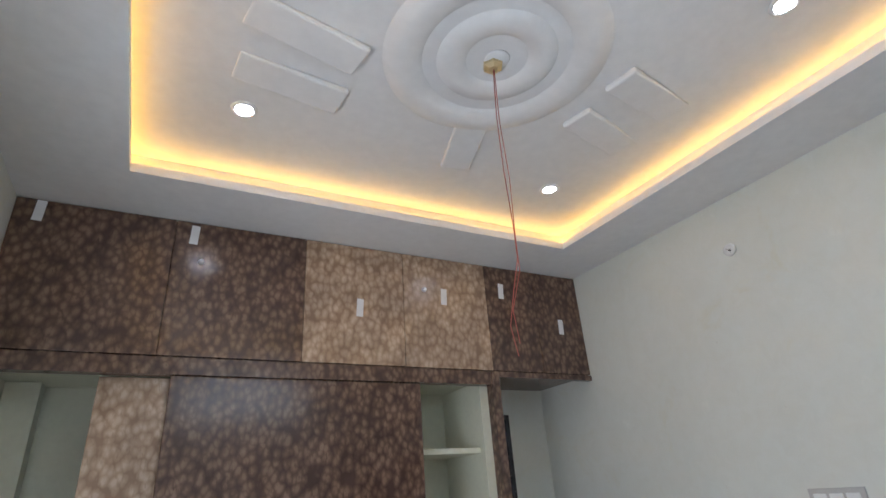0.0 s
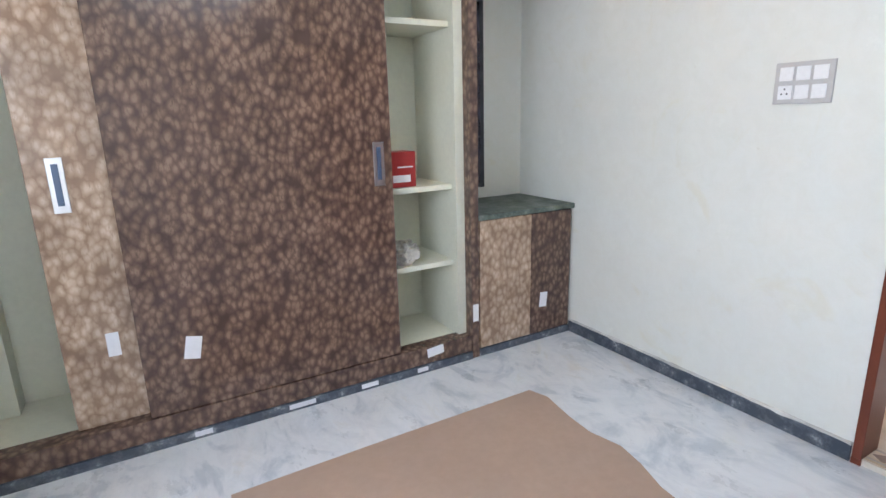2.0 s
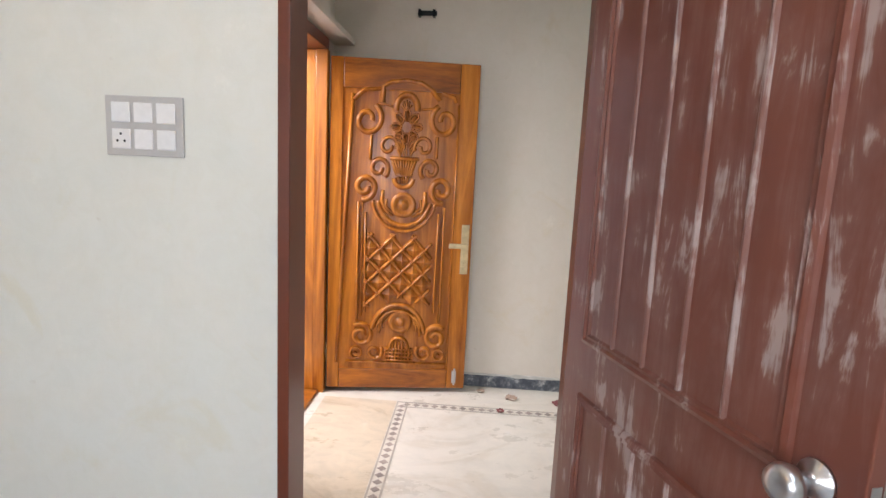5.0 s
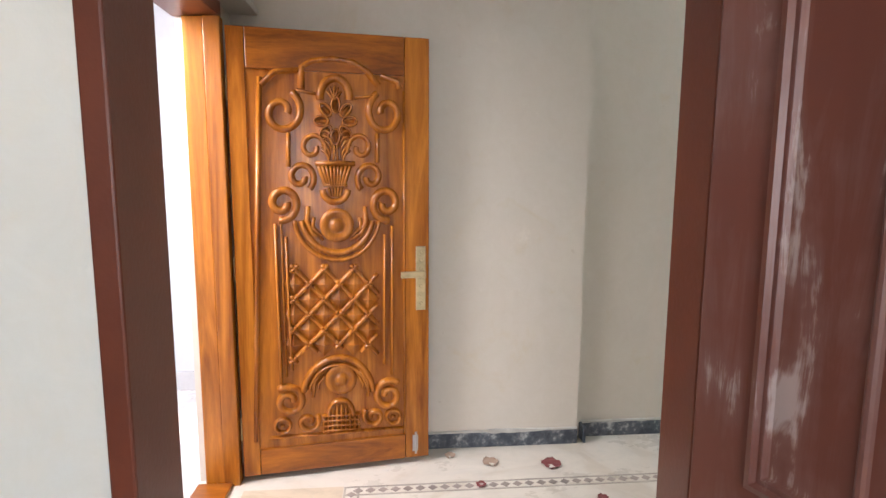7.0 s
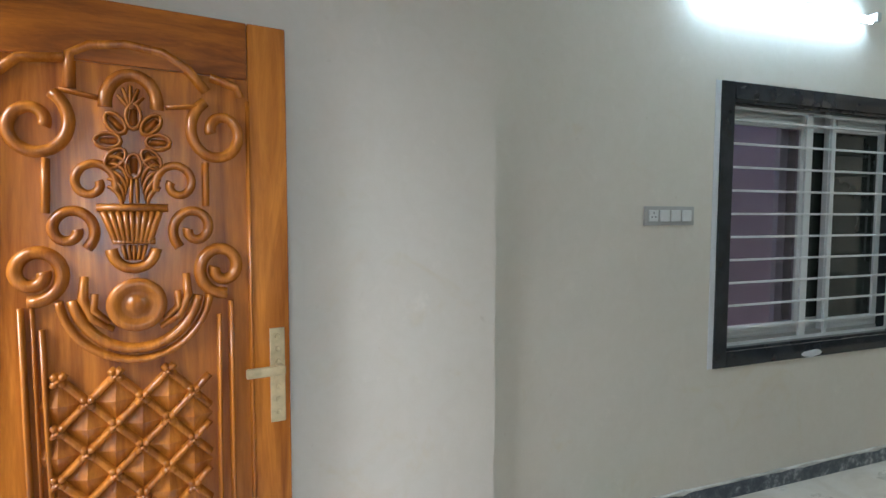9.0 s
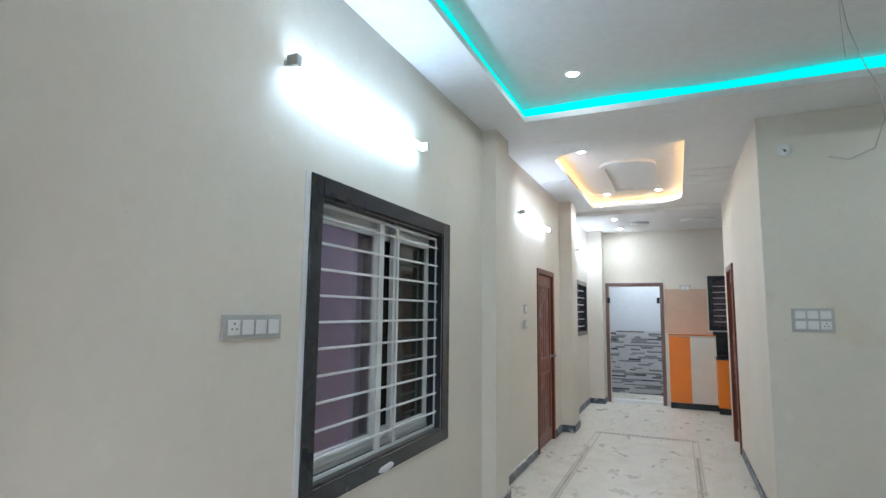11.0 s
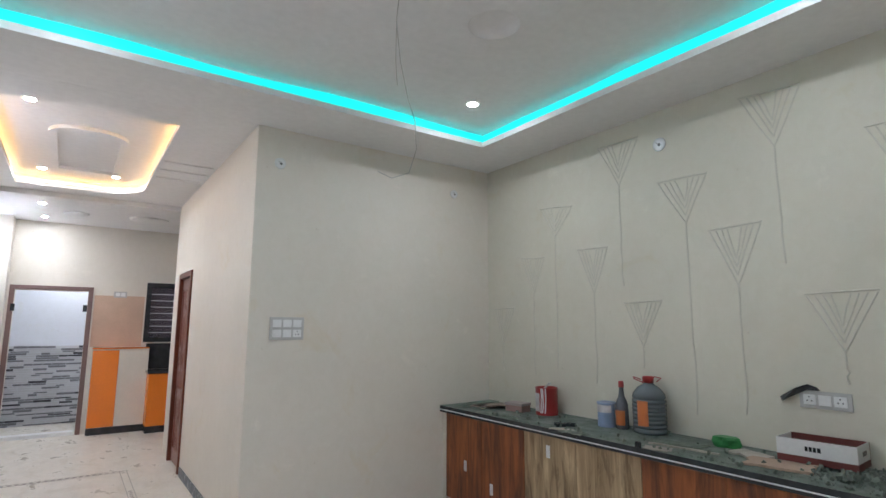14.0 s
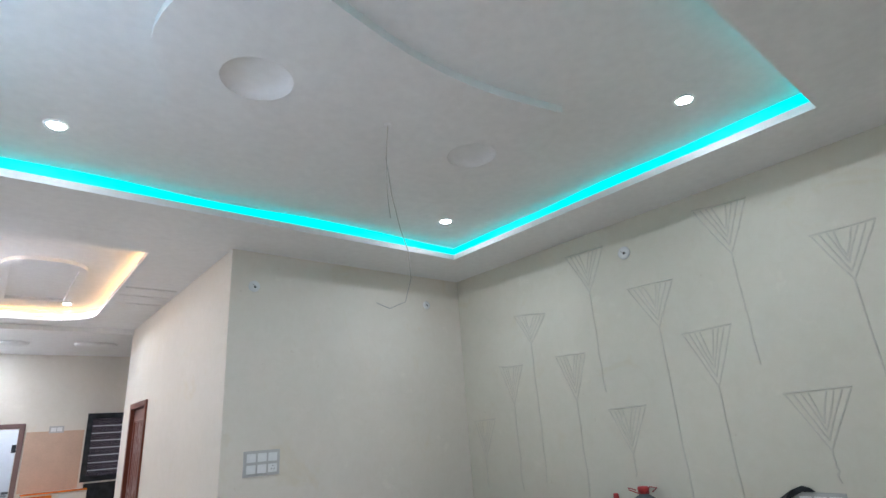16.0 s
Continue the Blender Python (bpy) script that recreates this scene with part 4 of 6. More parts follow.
brown_leaf((0.022, 0.1205, 0), 197.2, 0.874, label="dusty brown panelled wooden door with a chrome knob, standing open")
brown_leaf((XE + 0.02, -5.885, 0), -90, 0.75, 2.01, label="brown panelled passage door, closed, with a steel handle")
brown_leaf((XC - 0.02, -7.535, 0), 90, 0.64, 2.10, False, label="brown panelled side room door, closed, with white marks")

# ---- entrance door ----
FX = 1.800                     # face of the carved leaf
dmain = root("carved_door", (1.748, 1.325, 0), "polished teak entrance door, deeply carved, standing open", "door", rz=8.5)


def U(px, py=450):
    px -= (py - 450) / 385 * 20 * (762 - px) / 353
    return 1.312 - (px - 409) / 353.0 * 0.90


def V(py, px=745):
    s = (px - 409) / 353.0
    top, bot = 60 + 16 * s, 838 - 35 * s
    return 2.10 - (py - top) / (bot - top) * 2.07


ODX, ODY = FX + 0.04, 1.315


def on_leaf(u, v, h):
    return (FX + 0.012 - h - ODX, u - ODY, v)


def lbox(name, mat, y0, y1, z0, z1, x0=FX, x1=FX + 0.04, bev=0.004, par=None, label=""):
    bm = bmesh.new()
    quadbox(bm, x0 - ODX, x1 - ODX, y0 - ODY, y1 - ODY, z0, z1, bev)
    return part(name, bm, mat, par or dmain, label)


lbox("stile", M_TEAK, 1.235, 1.312, 0.03, 2.10)
lbox("stile", M_TEAK, 0.412, 0.530, 0.03, 2.10)
lbox("top_rail", M_TEAKH, 0.532, 1.233, 1.925, 2.10)
lbox("bottom_rail", M_TEAKH, 0.532, 1.233, 0.03, 0.155)
lbox("panel", M_TEAK, 0.525, 1.24, 0.15, 1.94, FX + 0.012, FX + 0.034, 0.0)


def carve(name, curves, label="", mat=None):
    """One carved ornament; curves are (points in pixels of the camera's view, width, height, taper)."""
    bm = bmesh.new()
    for pts, w, h, tp in curves:
        ridge(bm, [(U(a, b), V(b, a)) for a, b in pts], w * 1.22, h * 0.9, on_leaf, tp)
    return part(name, bm, mat or M_TEAK, dmain, label, True)


def arc(cx, cy, r, a0, a1, n=18, ry=None):
    return [(cx + r * math.cos(radians(a0 + (a1 - a0) * k / n)), cy - (ry or r) * math.sin(radians(a0 + (a1 - a0) * k / n))) for k in range(n + 1)]


def spiral(cx, cy, r0, a0, turns, sgn, n=30):
    return [(cx + r0 * (1 - 0.72 * k / n) * math.cos(radians(a0 + sgn * 360 * turns * k / n)), cy - r0 * (1 - 0.72 * k / n) * math.sin(radians(a0 + sgn * 360 * turns * k / n))) for k in range(n + 1)]


HH = 0.026


def twin(name, cx, cy, r, a0, turns, w, mid=585.5, dy=0, r2=None):
    """A scroll and its mirror image about the middle of the leaf."""
    carve(name, [(spiral(cx, cy, r, a0, turns, 1 if a0 < 0 else -1), w, HH, False)])
    carve(name, [(spiral(2 * mid - cx, cy + dy, r2 or r, 180 - a0, turns, -1 if a0 < 0 else 1), w, HH, False)])


carve("border", [([(447, 770), (447, 140)], 0.022, 0.022, False), ([(716, 762), (713, 160)], 0.012, 0.018, False), ([(470, 766), (716, 750)], 0.014, 0.016, False)])
carve("arch", [([(521, 158), (521, 124), (540, 114), (577, 110), (615, 115), (643, 130), (664, 152)], 0.026, HH, False),
               ([(450, 152), (474, 131), (516, 128)], 0.022, HH, False), ([(668, 136), (700, 145), (704, 156)], 0.022, HH, False), ([(512, 160), (548, 166)], 0.012, HH, False), ([(618, 172), (662, 168)], 0.012, HH, False),
               (arc(582, 170, 27, 190, -10, 14, 30), 0.030, HH, False)])
twin("scroll", 487, 196, 37, 62, 1.2, 0.027, 583)
twin("scroll", 542, 254, 25, -20, 1.1, 0.020, 586)
twin("scroll", 521, 303, 26, -50, 1.15, 0.024, 585)
twin("scroll", 489, 347, 30, -100, 1.3, 0.030, 584.5)
twin("scroll", 503, 698, 29, 130, 1.35, 0.028, 594, -9)
twin("scroll", 537, 736, 20, 40, 1.2, 0.022, 597, -9)
carve("straight_rib", [([(499, 230), (499, 286)], 0.018, HH, False)])
carve("straight_rib", [([(662, 230), (662, 278)], 0.018, HH, False)])
# flower
for kk in range(8):
    a = radians(45 * kk)
    ca, sa = math.cos(a), math.sin(a)
    loop = [(584 + ca * (26 + 13 * math.cos(q)) - sa * 8 * math.sin(q), 210 - sa * (26 + 13 * math.cos(q)) - ca * 8 * math.sin(q)) for q in [radians(30 * n) for n in range(13)]]
    carve("petal", [(loop, 0.010, HH, False), ([(584 + ca * 17, 210 - sa * 17), (584 + ca * 34, 210 - sa * 34)], 0.020, HH * 0.6, True)])
carve("bouquet", [(arc(560 - 2 * n, 262 + 8 * n, 16, 100 - 8 * n, -10, 8, 20), 0.012, HH, True) for n in range(-2, 3)] + [(arc(610 + 2 * n, 262 + 8 * n, 16, 80 + 8 * n, 190, 8, 20), 0.012, HH, True) for n in range(-2, 3)] +
      [([(581, 275), (582, 250)], 0.010, HH, False), ([(588, 275), (587, 250)], 0.010, HH, False)] +
      [([(581, 176), (581 + 14 * math.cos(radians(a)), 168 - 16 * math.sin(radians(a)))], 0.013, HH, True) for a in (20, 55, 90, 125, 160)])
# urn
carve("urn", [([(553 + 7.2 * n, 284), (560 + 5.6 * n, 300), (567 + 4.0 * n, 318)], 0.018, HH, False) for n in range(9)] + [([(547, 280), (620, 280)], 0.020, HH + 0.004, False), (arc(584, 322, 23, 185, 355, 12), 0.026, HH, False),
              ([(563, 316), (606, 316)], 0.014, HH, False)] + [([(572 + 6 * n, 320), (576 + 4 * n, 336)], 0.012, HH * 0.9, True) for n in range(5)])


def boss(cx, cy, r):
    bm = bmesh.new()
    y, z = U(cx, cy) - ODY, V(cy, cx)
    k = 0.9 / 353
    x0 = FX + 0.012 - ODX
    lathe(bm, [(r * k, x0), (r * k, x0 - 0.016), (r * 0.88 * k, x0 - 0.026), (r * 0.70 * k, x0 - 0.024), (r * 0.55 * k, x0 - 0.014), (r * 0.40 * k, x0 - 0.012), (r * 0.32 * k, x0 - 0.022), (r * 0.2 * k, x0 - 0.028), (0.002, x0 - 0.030)], 32, (0, y, z), "x")
    return part("boss", bm, M_TEAK, dmain, "", True)


boss(587, 384, 31)
boss(596, 657, 30)
carve("crescent", [(arc(588, 366, 78, 188, 352, 26, 78), 0.020, HH, False), (arc(588, 362, 66, 192, 348, 24, 70), 0.026, HH, False)])
for sg in (-1, 1):
    carve("acanthus", [([(587 + sg * 52, 352), (587 + sg * 54, 376), (587 + sg * 44, 398), (587 + sg * 24, 410)], 0.024, HH, True), ([(587 + sg * 42, 371), (587 + sg * 44, 388), (587 + sg * 28, 402)], 0.020, HH, True)])
carve("lower_arch", [(arc(592, 690, 64, 172, 8, 24, 72), 0.026, HH, False), (arc(592, 688, 54, 168, 12, 22, 58), 0.016, HH, False)])
for sg in (-1, 1):
    carve("teardrop", [([(596 + sg * 34, 642), (596 + sg * 48, 660), (596 + sg * 50, 690)], 0.022, HH, True), ([(596 + sg * 30, 650), (596 + sg * 40, 664), (596 + sg * 40, 676)], 0.014, HH, True)])
for cx, cy in ((493, 743), (694, 729)):
    carve("ring", [(arc(cx, cy, 13, 0, 360, 20), 0.016, HH, False), ([(cx - 4, cy), (cx + 4, cy)], 0.018, HH, True)])
carve("reed", [([(477, 382), (490, 664)], 0.014, HH, False), ([(496, 405), (508, 640)], 0.014, HH, False), ([(690, 385), (691, 650)], 0.014, HH, False), ([(676, 400), (676, 630)], 0.012, HH, False),
               ([(487, 382), (499, 652)], 0.010, HH * 0.6, False)])


def clipline(x0, y0, x1, y1):
    """Keeps what lies inside the trellis field."""
    pts = []
    for k in range(41):
        x, y = x0 + (x1 - x0) * k / 40, y0 + (y1 - y0) * k / 40
        top = 408 + 52 * max(0, 1 - ((x - 592) / 78) ** 2)
        bot = 640 - 42 * max(0, 1 - ((x - 592) / 78) ** 2)
        if 510 < x < 672 and top < y < bot:
            pts.append((x, y))
    return pts


tre = []
PX, PYY = 54.0, 54.0
for k in range(-6, 9):
    for sg in (1, -1):
        p = clipline(592 - 160, 486 + k * PYY - sg * 160, 592 + 160, 486 + k * PYY + sg * 160)
        if len(p) > 4:
            tre.append((p, 0.020, HH * 0.9, False))
carve("trellis", tre)
for i in range(-3, 4):
    for j in range(-4, 5):
        x, y = 592 + i * PX / 2, 486 + j * PYY + (PYY / 2 if i % 2 else 0)
        if not clipline(x - 0.1, y - 0.1, x + 0.1, y + 0.1):
            continue
        carve("rosette", [([(x - 9 * c, y - 9 * s), (x - 4 * c, y - 4 * s), (x, y)], 0.022, HH * 1.25, True) for c, s in ((0.7, 0.7), (-0.7, 0.7), (0.7, -0.7), (-0.7, -0.7))] + [([(x - 2, y), (x + 2, y)], 0.010, HH * 1.5, False)])
        # cushion between the bars
        yy = y + PYY / 2
        if clipline(x - 0.1, yy - 0.1, x + 0.1, yy + 0.1):
            bm = bmesh.new()
            c = bm.verts.new(on_leaf(U(x, yy), V(yy, x), 0.024))
            q = [bm.verts.new(on_leaf(U(x + a, yy + b), V(yy + b, x + a), 0.001)) for a, b in ((22, 0), (0, 22), (-22, 0), (0, -22))]
            for k in range(4):
                bm.faces.new((c, q[k], q[(k + 1) % 4]))
            part("cushion", bm, M_TEAK, dmain)
bk = []
for n in range(9):
    xx = 565 + 8 * n
    bk.append(([(xx, 756 - n), (xx, 724 if abs(n - 4) > 2 else 704)], 0.013, 0.020, False))
for n in range(4):
    bk.append(([(563, 752 - 9 * n), (631, 748 - 9 * n)], 0.010, 0.024, False))
bk.append((arc(596, 722, 22, 185, -5, 14, 26), 0.020, HH, False))
carve("basket", bk)

# hardware
esc = lbox("lock_plate", M_BRASS, U(755), U(736), V(532), V(420), FX - 0.006, FX, 0.002, label="pierced antique brass lock plate")
for k in range(7):
    bm = bmesh.new()
    lathe(bm, [(0.010, FX - 0.0062 - ODX), (0.009, FX - 0.0085 - ODX), (0.004, FX - 0.0065 - ODX)], 10, (0, U(745.5) - ODY, V(430 + k * 15)), "x")
    part("stud", bm, M_BRASS, esc)
bm = bmesh.new()
quadbox(bm, FX - 0.055 - ODX, FX - 0.040 - ODX, U(752) - ODY, U(704) - ODY, V(472), V(461), 0.004)
quadbox(bm, FX - 0.042 - ODX, FX - 0.005 - ODX, U(751) - ODY, U(743) - ODY, V(471), V(462), 0.003)
part("lever", bm, M_BRASS, dmain, "antique brass lever handle")
bm = bmesh.new()
tube_path(bm, [(FX - 0.012 - ODX, U(735) - ODY, V(795)), (FX - 0.012 - ODX, U(735) - ODY, V(755))], 0.006, 8)
quadbox(bm, FX - 0.005 - ODX, FX - ODX, U(740) - ODY, U(729) - ODY, V(792), V(762), 0.001)
part("tower_bolt", bm, M_METAL, dmain)
lbox("hinge", M_BRASS, 1.3125, 1.319, 0.21, 0.32, FX + 0.005, FX + 0.035, 0.001)
lbox("hinge", M_BRASS, 1.3125, 1.319, 0.98, 1.09, FX + 0.005, FX + 0.035, 0.001)
lbox("hinge", M_BRASS, 1.3125, 1.319, 1.78, 1.89, FX + 0.005, FX + 0.035, 0.001)

mfr = root("door_frame", (0, 0, 0), "thick polished teak frame of the entrance doorway", "door frame")
pbox("jamb", M_TEAK, mfr, 1.685, 1.738, 1.328, 1.40, 0, 2.13, 0.005)
pbox("jamb", M_TEAK, mfr, 1.700, 1.7405, 1.402, 1.49, 0, 2.13, 0.005)
pbox("jamb", M_TEAK, mfr, 0.665, 0.745, 1.35, 1.54, 0, 2.13, 0.005)
pbox("head", M_BROWNF, mfr, 0.665, 1.738, 1.335, 1.54, 2.132, 2.20, 0.005, "dark varnished head of the frame")
pbox("sill", M_TEAKH, mfr, 0.747, 1.683, 1.36, 1.52, 0.0, 0.022, 0.005)
sbox("lintel_ledge", M_HALL, 0.25, 1.973, 1.235, YD - 0.001, 2.215, 2.25, "thin cream plastered ledge over the entrance", 0.003)

pipe = root("drain_pipe", (2.955, 1.80, -0.02), "white plastic drain pipe on the porch wall", "pipe")
bm = bmesh.new()
tube_path(bm, [(-0.04, 0, 0), (-0.04, 0, 1.5), (-0.04, 0, 3.0)], 0.03, 12)
part("pipe", bm, M_WHITE, pipe, smooth=True)
bm = bmesh.new()
tube_path(bm, [(-0.04, 0, 0.42), (-0.04, 0, 0.50)], 0.036, 12)
part("collar", bm, M_GREYPL, pipe)
blk = root("concrete_block", (2.75, 2.95, -0.02), "pale concrete block on the porch floor", "block")
pbox("block", M_OUT, blk, -0.1, 0.1, -0.2, 0.2, 0, 0.16, 0.01)

# ---- hall window ----
hw = root("window", (0, 0, 0), "barred hall window with a black granite frame and white sliding shutters", "window")
WY0, WY1, WZ0, WZ1 = -3.24, -1.68, 0.71, 2.172
for nm, a in (("granite_frame", (WY0, WY0 + 0.11, WZ0, WZ1)), ("granite_frame", (WY1 - 0.085, WY1, WZ0, WZ1)), ("granite_frame", (WY0 + 0.11, WY1 - 0.085, WZ0, WZ0 + 0.08)), ("granite_frame", (WY0 + 0.11, WY1 - 0.085, WZ1 - 0.085, WZ1))):
    gf = pbox(nm, M_BLACKP, hw, XE - 0.012, XE - 0.0005, a[0], a[1], a[2], a[3], 0.002)
    if a[3] == WZ1 and a[2] > 1:
        for q in gf.data.vertices:          # the head slab leans back to mirror the warm tray to the camera
            if q.co.x < XE - 0.006:
                q.co.x += -0.006 + 0.006 * (q.co.z - a[2]) / 0.085
for a in ((-3.13, -3.112, 0.79, 2.09), (-1.778, -1.76, 0.79, 2.09), (-3.112, -1.778, 0.79, 0.808), (-3.112, -1.778, 2.072, 2.09)):
    pbox("lining", M_BLACKP, hw, XE + 0.001, XE + 0.2, a[0], a[1], a[2], a[3])
gx = XE + 0.040
for y, w in ((-3.118, 0.018), (-2.566, 0.022), (-2.375, 0.05), (-1.79, 0.018)):
    pbox("grille_post", M_GRILL, hw, gx - 0.006, gx + 0.006, y - w / 2, y + w / 2, 0.82, 2.06)
for z in (0.815, 2.055):
    pbox("grille_rail", M_GRILL, hw, gx - 0.006, gx + 0.006, -3.11, -1.78, z - 0.008, z + 0.008)
for k in range(10):
    z = 0.903 + k * 0.121
    bm = bmesh.new()
    quadbox(bm, gx - 0.016, gx - 0.007, -3.12, -1.775, z - 0.006, z + 0.006, 0.002)
    part("bar", bm, M_GRILL, hw)
for x, y0, y1, mt in ((XE + 0.095, -2.45, -1.79, M_GLASS), (XE + 0.095, -3.128, -2.62, M_GLASSD), (XE + 0.135, -3.128, -2.28, M_GLASSD)):
    bm = bmesh.new()
    for a in ((y0, y0 + 0.06, 0.83, 2.07), (y1 - 0.06, y1, 0.83, 2.07), (y0 + 0.06, y1 - 0.06, 0.83, 0.895), (y0 + 0.06, y1 - 0.06, 1.985, 2.07)):
        quadbox(bm, x, x + 0.03, a[0], a[1], a[2], a[3], 0.002)
    for k in range(3):
        quadbox(bm, x - 0.004, x, y0 + 0.06, y1 - 0.06, 2.0 + k * 0.022, 2.008 + k * 0.022, 0.0)
        quadbox(bm, x - 0.004, x, y0 + 0.06, y1 - 0.06, 0.838 + k * 0.02, 0.845 + k * 0.02, 0.0)
    sh = part("shutter", bm, M_ALU, hw, "white sliding aluminium shutter")
    pbox("pane", mt, sh, x + 0.012, x + 0.017, y0 + 0.06, y1 - 0.06, 0.895, 1.985)
pbox("track", M_GREYPL, hw, XE + 0.09, XE + 0.185, -3.11, -1.78, 0.809, 0.829)
pbox("plaster_edge", M_TAG, hw, XE - 0.004, XE - 0.0005, WY1 + 0.001, WY1 + 0.035, WZ0, WZ1, 0, "bare white plaster strip")
bm = bmesh.new()
bmesh.ops.create_icosphere(bm, subdivisions=2, radius=0.05)
for q in bm.verts:
    q.co = Vector((XE - 0.008 + q.co.x * 0.15, -2.40 + q.co.y * 2.0, WZ0 + 0.02 + q.co.z * 0.5)) + Vector((0, 0, noise.noise(q.co * 30) * 0.01))
part("mortar_dab", bm, M_TAG, hw, "dab of white cement")
for (y0, y1, z0, z1) in ((-9.45, -8.3, 1.2, 2.1),):
    w2 = root("window", (0, 0, 0), "small far window with a black frame and white bars", "window")
    for a in ((y0, y0 + 0.07, z0, z1), (y1 - 0.07, y1, z0, z1), (y0 + 0.07, y1 - 0.07, z0, z0 + 0.07), (y0 + 0.07, y1 - 0.07, z1 - 0.07, z1)):
        pbox("frame", M_BLACK, w2, XE - 0.012, XE + 0.12, a[0], a[1], a[2], a[3])
    for k in range(6):
        pbox("bar", M_GRILL, w2, XE + 0.03, XE + 0.04, y0 + 0.07, y1 - 0.07, z0 + 0.14 + k * 0.12, z0 + 0.15 + k * 0.12)
    pbox("pane", M_GLASS, w2, XE + 0.08, XE + 0.085, y0 + 0.07, y1 - 0.07, z0 + 0.07, z1 - 0.07)

# ---- far kitchen ----
w3 = root("window", (0, 0, 0), "dark framed kitchen window with white bars", "window")
for a in ((-0.55, -0.48, 1.3, 2.22), (0.03, 0.1, 1.3, 2.22), (-0.48, 0.03, 1.3, 1.37), (-0.48, 0.03, 2.15, 2.22)):
    pbox("frame", M_BLACK, w3, a[0], a[1], YK - 0.14, YK + 0.012, a[2], a[3])
for k in range(7):
    pbox("bar", M_GRILL, w3, -0.48, 0.03, YK - 0.05, YK - 0.04, 1.44 + k * 0.1, 1.45 + k * 0.1)
pbox("pane", M_GLASS, w3, -0.48, 0.03, YK - 0.11, YK - 0.105, 1.37, 2.15)
kc = root("kitchen_cabinet", (0.38, YK + 0.1, 0), "glossy orange and ivory kitchen cabinet end on a black plinth", "cabinet")
pbox("carcass", M_IVORY, kc, -0.36, 0.36, -0.09, 0.09, 0.1, 1.21)
pbox("door", M_ORANGE, kc, 0.03, 0.358, 0.092, 0.11, 0.105, 1.19, 0.003, "orange laminate door")
pbox("door", M_IVORY, kc, -0.358, 0.026, 0.092, 0.11, 0.105, 1.19, 0.003, "ivory laminate door")
pbox("plinth", M_BLACK, kc, -0.36, 0.36, -0.09, 0.08, 0, 0.098)
pbox("top_strip", M_ORANGE, kc, -0.36, 0.36, -0.09, 0.11, 1.212, 1.225)
kd = root("kitchen_cabinet", (-0.45, -9.55, 0), "orange kitchen base unit with a black granite top", "cabinet")
pbox("carcass", M_ORANGE, kd, -0.5, 0.48, -0.33, 0.10, 0.1, 0.85)
pbox("door", M_ORANGE, kd, 0.05, 0.478, 0.102, 0.12, 0.105, 0.845, 0.003, "orange laminate door")
pbox("plinth", M_BLACK, kd, -0.5, 0.48, -0.33, 0.08, 0, 0.098)
pbox("stone_top", M_BLACK, kd, -0.5, 0.5, -0.33, 0.14, 0.852, 0.89)
pbox("splashback", M_BLACK, kd, -0.5, 0.5, -0.365, -0.335, 0.892, 1.28)
# Thin slab whose peach stands in for light off the orange units.
sbox("wall_bounce_patch", M_PEACH, 0.12, 0.78, YK, YK + 0.006, 1.235, 2.0, "peach patch beside the far doorway, bounced light put into its colour")

# ---- hall counter ----
CT = 0.855
FXC = -1.775
CY1 = YN
ctop = root("granite_counter", (0, 0, CT - 0.04), "long dusty green-black granite counter top along the wall", "counter")
pbox("slab", M_COUNTER, ctop, XW + 0.002, FXC + 0.025, YH + 0.002, CY1 - 0.002, 0.0, 0.04, 0.003)
pbox("edge_strip", M_BLACK, ctop, FXC + 0.0255, FXC + 0.030, YH + 0.002, CY1 - 0.002, -0.014, 0.04, 0.001, "dark polished edge")
pbox("edge_line", M_TAG, ctop, FXC + 0.0302, FXC + 0.0325, YH + 0.002, CY1 - 0.002, 0.004, 0.011, 0, "pale line along the edge")
pitch = 0.494
k = 0
y = YH + 0.06
while y < CY1 - 0.1:
    y2 = min(y + 2 * pitch, CY1 - 0.02)
    mt, nm = ((M_REDLAM, "red-brown"), (M_TANWD, "pale"))[k % 2]
    cu = root("counter_cabinet", (FXC, (y + y2) / 2, 0), nm + " wood-grain laminate cabinet under the long counter", "cabinet", "cabinets under the counter")
    hw2 = (y2 - y) / 2
    pbox("carcass", mt, cu, XW + 0.004 - FXC, -0.02, -hw2 + 0.001, hw2 - 0.001, 0.09, CT - 0.056)
    pbox("plinth", M_BLACK, cu, XW + 0.004 - FXC, -0.05, -hw2 + 0.001, hw2 - 0.001, 0.0, 0.088)
    for a, b in ((-hw2 + 0.002, -0.0015), (0.0015, hw2 - 0.002)):
        pbox("door", mt, cu, -0.018, 0.0, a, b, 0.095, CT - 0.058, 0.0015)
    for yy, zz in ((-0.216, 0.40) if k % 2 == 0 else (-0.25, 0.69), (0.12, 0.29)):
        if k > 1 or (k % 2 and yy > 0):
            continue
        bm = bmesh.new()
        quadbox(bm, 0.0005, 0.002, yy - 0.018, yy + 0.018, zz - 0.042, zz + 0.042)
        part("sticker", bm, M_TAG, cu, "small white paper sticker")
    y = y2 + 0.002
    k += 1
sbox("counter_end", M_HALL, XW + 0.002, FXC - 0.0, YH + 0.001, YH + 0.058, 0, CT - 0.045, "cream filler at the counter end")

# ---- things on the counter ----
CZ = CT


def bar(name, mat, par, x0, x1, y0, y1, z0, z1, label=""):
    return pbox(name, mat, par, x0, x1, y0, y1, z0, z1, 0, label)


